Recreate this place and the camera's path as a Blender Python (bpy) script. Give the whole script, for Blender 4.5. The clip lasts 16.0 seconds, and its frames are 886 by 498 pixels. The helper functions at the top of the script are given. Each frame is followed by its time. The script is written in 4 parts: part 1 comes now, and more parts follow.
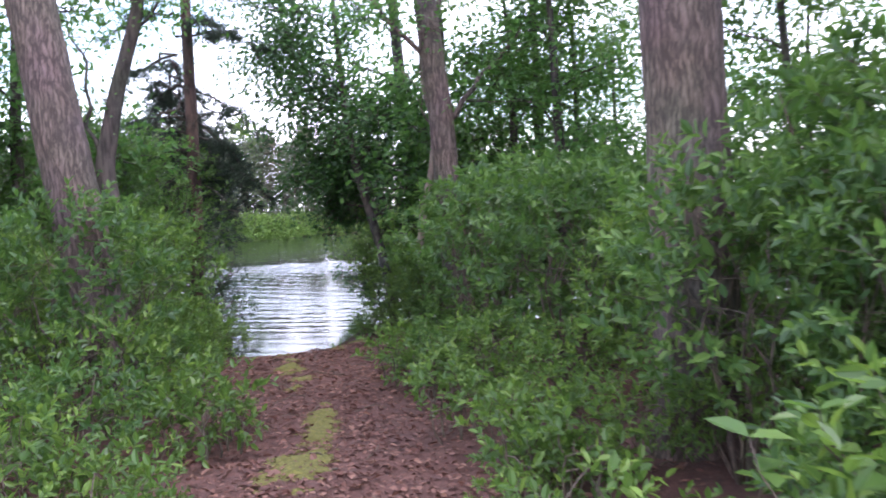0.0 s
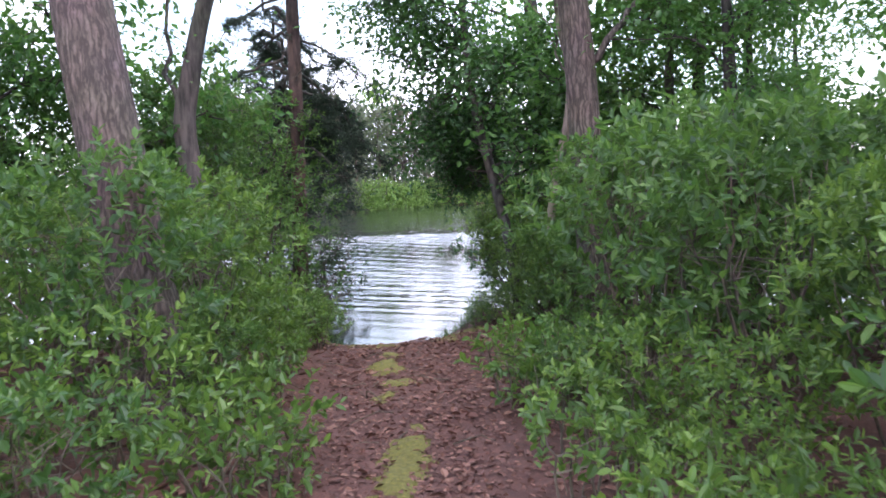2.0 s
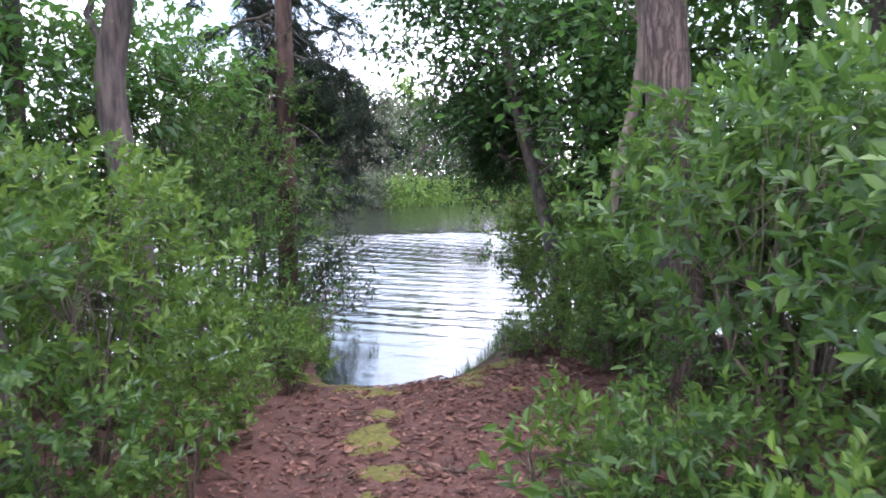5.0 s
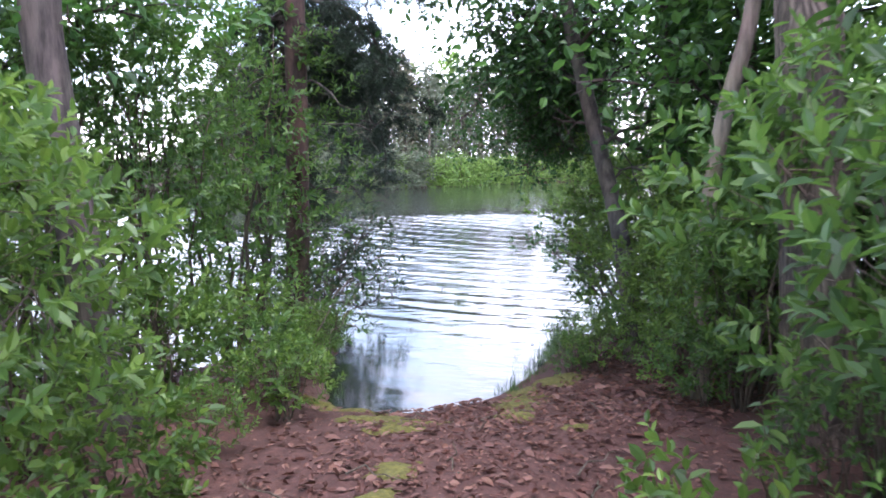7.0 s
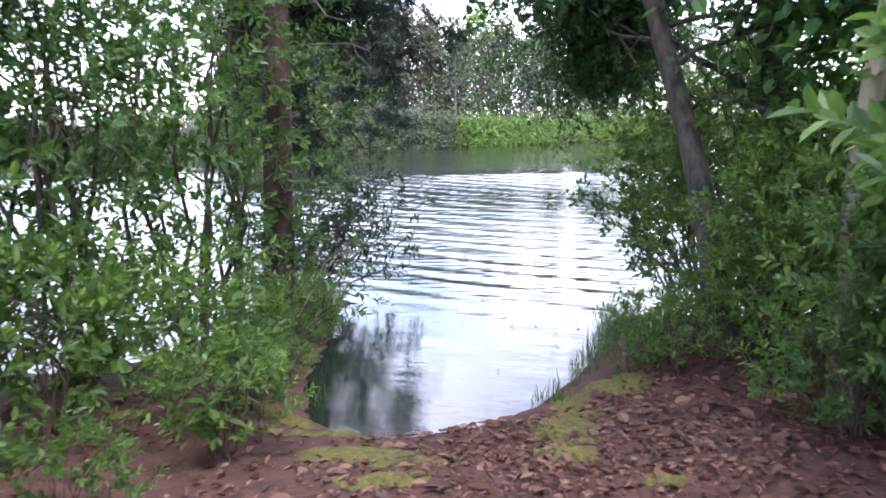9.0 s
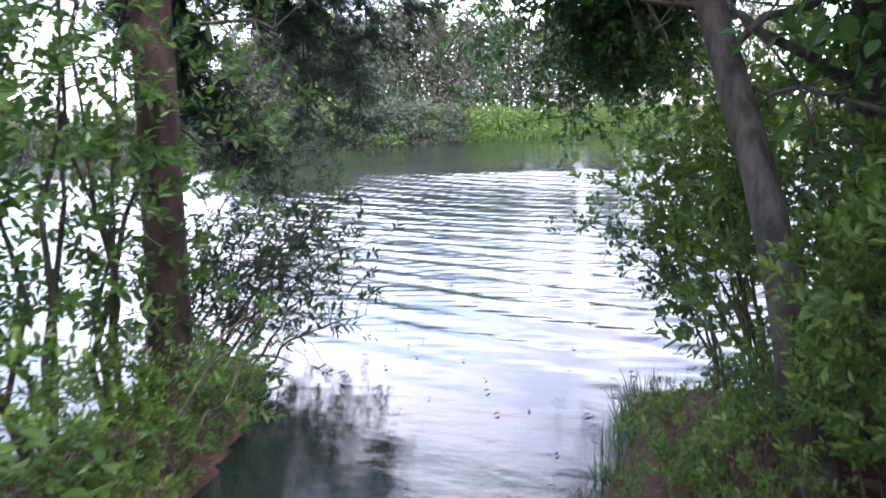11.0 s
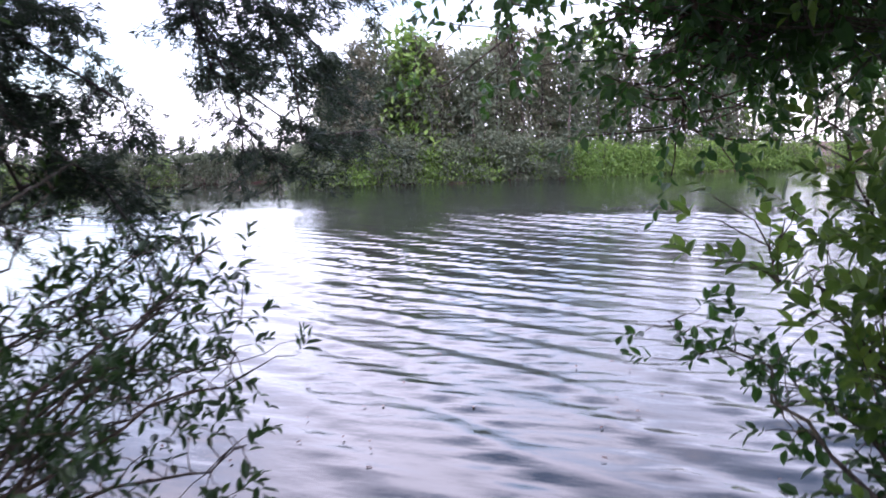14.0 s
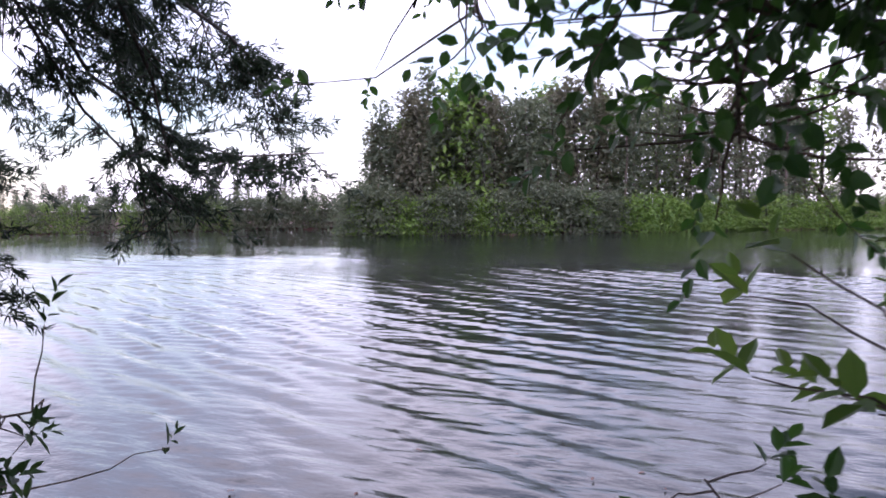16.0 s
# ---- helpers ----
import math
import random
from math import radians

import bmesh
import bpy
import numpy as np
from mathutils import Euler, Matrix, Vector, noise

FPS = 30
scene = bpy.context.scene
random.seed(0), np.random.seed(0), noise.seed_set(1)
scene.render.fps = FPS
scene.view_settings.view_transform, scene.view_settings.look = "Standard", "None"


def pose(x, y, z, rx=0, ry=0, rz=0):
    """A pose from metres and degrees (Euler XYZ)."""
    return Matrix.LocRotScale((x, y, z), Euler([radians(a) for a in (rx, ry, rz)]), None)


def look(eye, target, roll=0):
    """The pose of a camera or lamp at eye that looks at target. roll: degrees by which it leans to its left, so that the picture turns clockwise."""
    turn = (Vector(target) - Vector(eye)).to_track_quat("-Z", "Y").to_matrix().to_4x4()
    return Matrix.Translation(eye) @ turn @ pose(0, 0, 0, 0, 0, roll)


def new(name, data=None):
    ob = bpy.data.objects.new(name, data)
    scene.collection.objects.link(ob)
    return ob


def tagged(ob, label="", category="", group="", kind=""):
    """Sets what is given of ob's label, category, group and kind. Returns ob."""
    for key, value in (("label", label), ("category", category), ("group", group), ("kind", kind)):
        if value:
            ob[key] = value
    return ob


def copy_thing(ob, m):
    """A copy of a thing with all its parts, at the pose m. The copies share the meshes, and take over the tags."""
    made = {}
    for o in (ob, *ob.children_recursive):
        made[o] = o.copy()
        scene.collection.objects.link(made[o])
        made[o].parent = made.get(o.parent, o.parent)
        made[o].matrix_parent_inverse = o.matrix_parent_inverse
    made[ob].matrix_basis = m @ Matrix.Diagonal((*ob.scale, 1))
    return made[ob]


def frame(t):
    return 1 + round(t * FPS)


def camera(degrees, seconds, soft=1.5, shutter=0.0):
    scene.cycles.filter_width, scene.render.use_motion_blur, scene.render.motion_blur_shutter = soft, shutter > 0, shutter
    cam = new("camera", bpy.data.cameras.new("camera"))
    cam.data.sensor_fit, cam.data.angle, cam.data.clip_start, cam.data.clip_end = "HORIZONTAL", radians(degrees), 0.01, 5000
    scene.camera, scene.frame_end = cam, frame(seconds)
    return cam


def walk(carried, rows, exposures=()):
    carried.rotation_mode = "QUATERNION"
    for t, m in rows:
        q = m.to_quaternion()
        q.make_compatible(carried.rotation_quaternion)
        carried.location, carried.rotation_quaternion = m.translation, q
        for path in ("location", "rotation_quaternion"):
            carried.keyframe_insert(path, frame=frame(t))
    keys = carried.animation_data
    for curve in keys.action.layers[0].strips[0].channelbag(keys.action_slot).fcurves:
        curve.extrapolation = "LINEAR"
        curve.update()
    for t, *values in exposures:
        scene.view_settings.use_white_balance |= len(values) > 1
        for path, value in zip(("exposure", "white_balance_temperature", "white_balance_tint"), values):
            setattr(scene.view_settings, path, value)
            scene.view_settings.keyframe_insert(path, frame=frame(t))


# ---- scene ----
cam = camera(55.2, 16.0, soft=1.7, shutter=0.5)
PATH = [
    (0, (0.977, 1.893, 2.194), (0.683, 3.869, 2.087), -3.5),
    (0.5, (0.934, 2.408, 2.192), (0.534, 4.364, 2.065), -2.8),
    (1, (0.851, 2.946, 2.19), (0.395, 4.887, 2.043), -2.7),
    (1.5, (0.809, 3.473, 2.148), (0.251, 5.387, 1.991), -3.0),
    (2, (0.672, 3.9, 2.122), (0.07, 5.801, 1.963), -2.9),
    (2.5, (0.533, 4.325, 2.117), (-0.061, 6.229, 1.972), -2.9),
    (3, (0.412, 4.782, 2.101), (-0.189, 6.685, 1.965), -2.6),
    (3.5, (0.244, 5.257, 2.096), (-0.332, 7.166, 1.942), -2.5),
    (4, (0.095, 5.71, 2.064), (-0.522, 7.605, 1.9), -2.1),
    (4.2, (0.085, 5.872, 2.043), (-0.558, 7.759, 1.885), -2.2),
    (6.3, (-0.443, 7.619, 1.993), (-1.151, 9.48, 1.812), -1.9),
    (6.5, (-0.49, 7.799, 1.974), (-1.218, 9.653, 1.789), -1.9),
    (7, (-0.635, 8.255, 1.902), (-1.407, 10.089, 1.699), -1.7),
    (7.5, (-0.793, 8.706, 1.854), (-1.605, 10.521, 1.632), -1.3),
    (8, (-1.006, 9.134, 1.792), (-1.826, 10.94, 1.533), -1.4),
    (8.5, (-1.156, 9.589, 1.724), (-1.984, 11.388, 1.445), -1.8),
    (9, (-1.317, 10.009, 1.664), (-2.146, 11.806, 1.377), -2.0),
    (9.5, (-1.486, 10.5, 1.579), (-2.31, 12.3, 1.295), -2.2),
    (9.7, (-1.543, 10.673, 1.566), (-2.375, 12.469, 1.278), -2.4),
    (11.8, (-2.048, 12.94, 1.833), (-2.955, 14.694, 1.512), -2.7),
    (12, (-2.13, 13.186, 1.826), (-3.058, 14.928, 1.501), -2.8),
    (12.5, (-2.454, 13.748, 1.782), (-3.415, 15.475, 1.473), -3.2),
    (13, (-2.606, 14.289, 1.715), (-3.616, 15.994, 1.44), -3.0),
    (13.5, (-2.743, 14.835, 1.651), (-3.799, 16.517, 1.415), -2.6),
    (14, (-2.811, 15.367, 1.616), (-3.894, 17.035, 1.405), -2.1),
    (14.5, (-2.866, 15.892, 1.614), (-3.984, 17.541, 1.436), -1.5),
    (15, (-2.971, 16.297, 1.581), (-4.103, 17.939, 1.435), -1.0),
    (15.5, (-3.106, 16.661, 1.587), (-4.259, 18.292, 1.487), -1.0),
    (16, (-3.263, 16.913, 1.535), (-4.458, 18.514, 1.447), -0.7),
]
EXPOSURES = [(0, 1.76, 5800, 19), (2, 1.86, 5850, 17), (4, 2.05, 5900, 19), (7, 2.25, 5700, 19), (9.5, 2.3, 5750, 19), (12, 2.1, 5750, 20), (13.0, 1.9, 5800, 24), (14.0, 1.55, 5800, 27), (16, 0.85, 5900, 29)]
walk(cam, [(t, look(eye, target, roll)) for t, eye, target, roll in PATH], EXPOSURES)

# ---- sky and sun: a bright, thinly clouded sky ----
world = bpy.data.worlds.new("sky")
scene.world = world
world.use_nodes = True
wn, wl = world.node_tree.nodes, world.node_tree.links
sky = wn.new("ShaderNodeTexSky")
sky.sky_type, sky.sun_disc = "NISHITA", False
sky.sun_elevation, sky.sun_rotation = radians(66), radians(114)
sky.air_density, sky.dust_density = 1.3, 0.5
coord = wn.new("ShaderNodeTexCoord")
squash = wn.new("ShaderNodeMapping")
squash.inputs["Scale"].default_value = (1.0, 1.0, 2.6)
clouds = wn.new("ShaderNodeTexNoise")
clouds.inputs["Scale"].default_value = 2.6
clouds.inputs["Detail"].default_value = 6
clouds.inputs["Roughness"].default_value = 0.55
cover = wn.new("ShaderNodeValToRGB")
cover.color_ramp.elements[0].position, cover.color_ramp.elements[1].position = 0.35, 0.62
veil = wn.new("ShaderNodeMix")
veil.data_type = "RGBA"
veil.inputs["B"].default_value = (11.8, 11.4, 12.1, 1)
wl.new(coord.outputs["Generated"], squash.inputs["Vector"])
wl.new(squash.outputs["Vector"], clouds.inputs["Vector"])
wl.new(clouds.outputs["Fac"], cover.inputs["Fac"])
wl.new(cover.outputs["Color"], veil.inputs["Factor"])
wl.new(sky.outputs["Color"], veil.inputs["A"])
wl.new(veil.outputs["Result"], wn["Background"].inputs["Color"])
wn["Background"].inputs["Strength"].default_value = 0.13

sun = new("sun", bpy.data.lights.new("sun", "SUN"))
sun.data.energy, sun.data.angle, sun.data.color = 1.0, radians(22), (1.0, 0.95, 0.86)
sun.matrix_world = look((10.2, -4.5, 25), (0, 0, 0))


# ---- materials ----
def material(name):
    m = bpy.data.materials.new(name)
    m.use_nodes = True
    nodes, links = m.node_tree.nodes, m.node_tree.links
    return m, nodes, links, nodes["Principled BSDF"]


def ramp(nodes, stops):
    r = nodes.new("ShaderNodeValToRGB")
    while len(r.color_ramp.elements) < len(stops):
        r.color_ramp.elements.new(0.5)
    for e, (p, c) in zip(r.color_ramp.elements, stops):
        e.position, e.color = p, (*c, 1)
    return r


def noise_tex(nodes, links, scale, detail=5, rough=0.6, stretch=(1, 1, 1), space="Object"):
    c, mp, n = nodes.new("ShaderNodeTexCoord"), nodes.new("ShaderNodeMapping"), nodes.new("ShaderNodeTexNoise")
    mp.inputs["Scale"].default_value = stretch
    n.inputs["Scale"].default_value, n.inputs["Detail"].default_value, n.inputs["Roughness"].default_value = scale, detail, rough
    links.new(c.outputs[space], mp.inputs["Vector"])
    links.new(mp.outputs["Vector"], n.inputs["Vector"])
    return n


def leaf_material(name, dark, mid, light, through_col, translucent=0.4, rough=0.42):
    m, nodes, links, b = material(name)
    geo, info = nodes.new("ShaderNodeNewGeometry"), nodes.new("ShaderNodeObjectInfo")
    mixr = nodes.new("ShaderNodeMath")
    mixr.operation = "MULTIPLY_ADD"
    mixr.inputs[1].default_value = 0.8
    half = nodes.new("ShaderNodeMath")
    half.operation = "MULTIPLY"
    half.inputs[1].default_value = 0.2
    links.new(info.outputs["Random"], half.inputs[0])
    links.new(geo.outputs["Random Per Island"], mixr.inputs[0])
    links.new(half.outputs[0], mixr.inputs[2])
    r = ramp(nodes, [(0.0, dark), (0.5, mid), (0.86, light), (1.0, tuple(v * 1.25 for v in light))])
    links.new(mixr.outputs[0], r.inputs["Fac"])
    n = noise_tex(nodes, links, 60, 3)
    tint = nodes.new("ShaderNodeMix")
    tint.data_type, tint.blend_type = "RGBA", "MULTIPLY"
    tint.inputs["Factor"].default_value = 0.35
    links.new(r.outputs["Color"], tint.inputs["A"])
    links.new(n.outputs["Color"], tint.inputs["B"])
    links.new(tint.outputs["Result"], b.inputs["Base Color"])
    b.inputs["Roughness"].default_value = rough
    b.inputs["Specular IOR Level"].default_value = 0.4
    tr, mx = nodes.new("ShaderNodeBsdfTranslucent"), nodes.new("ShaderNodeMixShader")
    glow = nodes.new("ShaderNodeMix")
    glow.data_type = "RGBA"
    glow.inputs["Factor"].default_value = 0.6
    glow.inputs["B"].default_value = (*through_col, 1)
    links.new(tint.outputs["Result"], glow.inputs["A"])
    links.new(glow.outputs["Result"], tr.inputs["Color"])
    mx.inputs[0].default_value = translucent
    links.new(b.outputs[0], mx.inputs[1])
    links.new(tr.outputs[0], mx.inputs[2])
    links.new(mx.outputs[0], nodes["Material Output"].inputs["Surface"])
    return m


def bark_material(name, dark, light, scale=9.0, bump=0.6, stretch=(1, 1, 0.18), plates=0.0):
    """plates: how many ridges of bark a metre holds, parted by a net of furrows; 0 for plain bark."""
    m, nodes, links, b = material(name)
    n = noise_tex(nodes, links, scale, 7, 0.65, stretch)
    height = n.outputs["Fac"]
    if plates:
        c, bent, mp, cells = (nodes.new("ShaderNode" + k) for k in ("TexCoord", "VectorMath", "Mapping", "TexVoronoi"))
        sway = noise_tex(nodes, links, 5.0, 3, 0.6)
        bent.operation = "MULTIPLY_ADD"
        bent.inputs[1].default_value = (0.10, 0.10, 0.10)
        links.new(sway.outputs["Color"], bent.inputs[0])
        links.new(c.outputs["Object"], bent.inputs[2])
        mp.inputs["Scale"].default_value = (1, 1, 0.11)
        links.new(bent.outputs["Vector"], mp.inputs["Vector"])
        links.new(mp.outputs["Vector"], cells.inputs["Vector"])
        cells.feature, cells.inputs["Scale"].default_value = "DISTANCE_TO_EDGE", plates
        crack = ramp(nodes, [(0.02, (0, 0, 0)), (0.30, (1, 1, 1))])
        links.new(cells.outputs["Distance"], crack.inputs["Fac"])
        both = nodes.new("ShaderNodeMix")
        both.inputs["Factor"].default_value = 0.22
        links.new(n.outputs["Fac"], both.inputs["A"])
        links.new(crack.outputs["Color"], both.inputs["B"])
        height = both.outputs["Result"]
    big = noise_tex(nodes, links, 1.4, 3, 0.5)
    r = ramp(nodes, [(0.38, dark), (0.72 if plates else 0.60, light)])
    links.new(height, r.inputs["Fac"])
    t = nodes.new("ShaderNodeMix")
    t.data_type, t.blend_type = "RGBA", "MULTIPLY"
    t.inputs["Factor"].default_value = 0.5
    links.new(r.outputs["Color"], t.inputs["A"])
    links.new(big.outputs["Color"], t.inputs["B"])
    links.new(t.outputs["Result"], b.inputs["Base Color"])
    b.inputs["Roughness"].default_value = 0.9
    bp = nodes.new("ShaderNodeBump")
    bp.inputs["Strength"].default_value, bp.inputs["Distance"].default_value = bump, 0.02
    links.new(height, bp.inputs["Height"])
    links.new(bp.outputs["Normal"], b.inputs["Normal"])
    return m


LEAF_SHRUB = leaf_material("shrub_leaf", (0.022, 0.052, 0.016), (0.052, 0.118, 0.032), (0.128, 0.218, 0.048), (0.18, 0.33, 0.05))
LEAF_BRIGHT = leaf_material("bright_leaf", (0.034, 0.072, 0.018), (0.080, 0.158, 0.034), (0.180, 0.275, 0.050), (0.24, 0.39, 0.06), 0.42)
LEAF_TREE = leaf_material("tree_leaf", (0.030, 0.078, 0.026), (0.058, 0.140, 0.038), (0.110, 0.210, 0.050), (0.17, 0.36, 0.06), 0.5)
LEAF_DARK = leaf_material("overhang_leaf", (0.018, 0.055, 0.018), (0.034, 0.090, 0.025), (0.070, 0.150, 0.035), (0.10, 0.24, 0.03), 0.28)
NEEDLES = leaf_material("pine_needle", (0.018, 0.034, 0.022), (0.030, 0.052, 0.032), (0.055, 0.085, 0.045), (0.06, 0.10, 0.04), 0.2, 0.55)
LEAF_LEATHERY = leaf_material("leathery_leaf", (0.014, 0.034, 0.012), (0.030, 0.070, 0.020), (0.070, 0.120, 0.030), (0.08, 0.17, 0.03), 0.2, 0.38)
# far leaves: colours lightened beyond real foliage, distance haze painted in
HAZED_PINE = leaf_material("hazed_pine_leaf", (0.085, 0.108, 0.074), (0.138, 0.165, 0.108), (0.200, 0.215, 0.140), (0.2, 0.24, 0.12), 0.42, 0.6)
HAZED_BROWN = leaf_material("hazed_brown_leaf", (0.105, 0.102, 0.070), (0.160, 0.154, 0.102), (0.215, 0.196, 0.132), (0.2, 0.19, 0.11), 0.35, 0.6)
HAZED_SHRUB = leaf_material("hazed_shrub_leaf", (0.085, 0.150, 0.040), (0.150, 0.250, 0.055), (0.240, 0.350, 0.075), (0.26, 0.42, 0.07), 0.4, 0.6)
GRASS = leaf_material("grass_blade", (0.05, 0.10, 0.03), (0.09, 0.16, 0.05), (0.14, 0.22, 0.07), (0.16, 0.28, 0.06), 0.3, 0.5)
DRY_LEAF = leaf_material("dry_leaf", (0.057, 0.021, 0.015), (0.122, 0.049, 0.035), (0.250, 0.130, 0.092), (0.2, 0.1, 0.06), 0.12, 0.6)
BARK_OAK = bark_material("oak_bark", (0.062, 0.045, 0.038), (0.235, 0.180, 0.150), 40, 1.0, (1, 1, 0.2), 24)
BARK_PINE = bark_material("pine_bark", (0.040, 0.024, 0.020), (0.150, 0.088, 0.070), 8, 0.8, (1, 1, 0.35))
BARK_DARK = bark_material("dark_bark", (0.030, 0.024, 0.020), (0.115, 0.095, 0.080), 14, 0.6)
BARK_PALE = bark_material("pale_bark", (0.090, 0.070, 0.055), (0.300, 0.240, 0.190), 12, 0.5)
TWIG = bark_material("twig_bark", (0.045, 0.032, 0.024), (0.160, 0.120, 0.090), 30, 0.3)


def ground_material():
    m, nodes, links, b = material("forest_floor")
    fine, mid, big = (noise_tex(nodes, links, s, 6, 0.7) for s in (42, 11, 0.9))
    r = ramp(nodes, [(0.30, (0.026, 0.013, 0.010)), (0.50, (0.078, 0.031, 0.023)), (0.64, (0.135, 0.060, 0.043)), (0.80, (0.250, 0.142, 0.105))])
    add = nodes.new("ShaderNodeMix")
    add.inputs["Factor"].default_value = 0.45
    links.new(fine.outputs["Fac"], add.inputs["A"])
    links.new(mid.outputs["Fac"], add.inputs["B"])
    links.new(add.outputs["Result"], r.inputs["Fac"])
    wet = nodes.new("ShaderNodeMix")
    wet.data_type, wet.blend_type = "RGBA", "MULTIPLY"
    wet.inputs["Factor"].default_value = 0.6
    links.new(r.outputs["Color"], wet.inputs["A"])
    r2 = ramp(nodes, [(0.3, (0.55, 0.5, 0.5)), (0.65, (1, 1, 1))])
    links.new(big.outputs["Fac"], r2.inputs["Fac"])
    links.new(r2.outputs["Color"], wet.inputs["B"])
    links.new(wet.outputs["Result"], b.inputs["Base Color"])
    b.inputs["Roughness"].default_value = 0.92
    bp = nodes.new("ShaderNodeBump")
    bp.inputs["Strength"].default_value, bp.inputs["Distance"].default_value = 0.9, 0.02
    links.new(add.outputs["Result"], bp.inputs["Height"])
    links.new(bp.outputs["Normal"], b.inputs["Normal"])
    return m


def moss_material():
    m, nodes, links, b = material("moss")
    n = noise_tex(nodes, links, 35, 6, 0.7)
    r = ramp(nodes, [(0.3, (0.050, 0.048, 0.012)), (0.55, (0.120, 0.110, 0.022)), (0.75, (0.205, 0.180, 0.040))])
    links.new(n.outputs["Fac"], r.inputs["Fac"])
    links.new(r.outputs["Color"], b.inputs["Base Color"])
    b.inputs["Roughness"].default_value = 1.0
    bp = nodes.new("ShaderNodeBump")
    bp.inputs["Strength"].default_value, bp.inputs["Distance"].default_value = 1.0, 0.015
    links.new(n.outputs["Fac"], bp.inputs["Height"])
    links.new(bp.outputs["Normal"], b.inputs["Normal"])
    return m


def water_material():
    m, nodes, links, b = material("pond_water")
    b.inputs["Base Color"].default_value = (0.012, 0.016, 0.014, 1)
    b.inputs["Roughness"].default_value = 0.02
    b.inputs["IOR"].default_value = 1.33
    b.inputs["Specular IOR Level"].default_value = 0.5
    fine = noise_tex(nodes, links, 8.0, 5, 0.6, (0.5, 1.0, 1.0))
    calm = noise_tex(nodes, links, 0.06, 2, 0.5)
    k = ramp(nodes, [(0.40, (0.15, 0.15, 0.15)), (0.60, (1, 1, 1))])
    links.new(calm.outputs["Fac"], k.inputs["Fac"])
    h = nodes.new("ShaderNodeMath")
    h.operation = "MULTIPLY"
    links.new(fine.outputs["Fac"], h.inputs[0])
    links.new(k.outputs["Color"], h.inputs[1])
    bp = nodes.new("ShaderNodeBump")
    bp.inputs["Strength"].default_value, bp.inputs["Distance"].default_value = 0.8, 0.016
    links.new(h.outputs[0], bp.inputs["Height"])
    links.new(bp.outputs["Normal"], b.inputs["Normal"])
    return m


GROUND, MOSS, WATER = ground_material(), moss_material(), water_material()


# ---- mesh helpers ----
def mesh_from(name, verts, tris, mat, smooth=False):
    """A mesh of triangles from arrays."""
    v, f = np.asarray(verts, np.float32).reshape(-1, 3), np.asarray(tris, np.int32).reshape(-1, 3)
    me = bpy.data.meshes.new(name)
    me.vertices.add(len(v))
    me.vertices.foreach_set("co", v.ravel())
    me.loops.add(f.size)
    me.loops.foreach_set("vertex_index", f.ravel())
    me.polygons.add(len(f))
    me.polygons.foreach_set("loop_start", np.arange(0, f.size, 3, dtype=np.int32))
    me.polygons.foreach_set("use_smooth", np.full(len(f), smooth, bool))
    me.materials.append(mat)
    me.update(calc_edges=True)
    return me


def part(name, me, parent, label=""):
    ob = new(name, me)
    ob.parent = parent
    if label:
        ob["label"] = label
    return ob


def unit(a):
    return a / np.maximum(np.linalg.norm(a, axis=-1, keepdims=True), 1e-9)


LEAF_SHAPES = {
    # along, across, lift of each point; the triangles
    "oval": (((0, 0, 0), (0.28, -0.42, 0.08), (0.66, -0.42, 0.05), (1, 0, -0.08), (0.66, 0.42, 0.05), (0.28, 0.42, 0.08)),
             ((0, 2, 1), (0, 3, 2), (0, 4, 3), (0, 5, 4))),
    "lance": (((0, 0, 0), (0.45, -0.5, 0.06), (1, 0, -0.08), (0.45, 0.5, 0.06)), ((0, 2, 1), (0, 3, 2))),
    "blade": (((0, -0.5, 0), (0, 0.5, 0), (0.6, 0.3, 0.03), (0.6, -0.3, 0.03), (1, 0, -0.1)), ((0, 1, 2), (0, 2, 3), (3, 2, 4))),
}


def leaf_arrays(base, along, up, length, width, shape):
    """Vertices and triangles of many leaves: their foot, the way they point, their upper side and size."""
    pts, tri = (np.array(a) for a in LEAF_SHAPES[shape])
    along = unit(along)
    side = unit(np.cross(up, along))
    up = np.cross(along, side)
    length, width = np.broadcast_to(length, len(base))[:, None, None], np.broadcast_to(width, len(base))[:, None, None]
    v = base[:, None] + along[:, None] * pts[None, :, 0:1] * length + side[:, None] * pts[None, :, 1:2] * width + up[:, None] * pts[None, :, 2:3] * length
    f = tri[None] + (np.arange(len(base)) * len(pts))[:, None, None]
    return v.reshape(-1, 3), f.reshape(-1, 3)


def join(pieces):
    vs, fs, n = [], [], 0
    for v, f in pieces:
        vs.append(v)
        fs.append(f + n)
        n += len(v)
    return np.concatenate(vs), np.concatenate(fs)


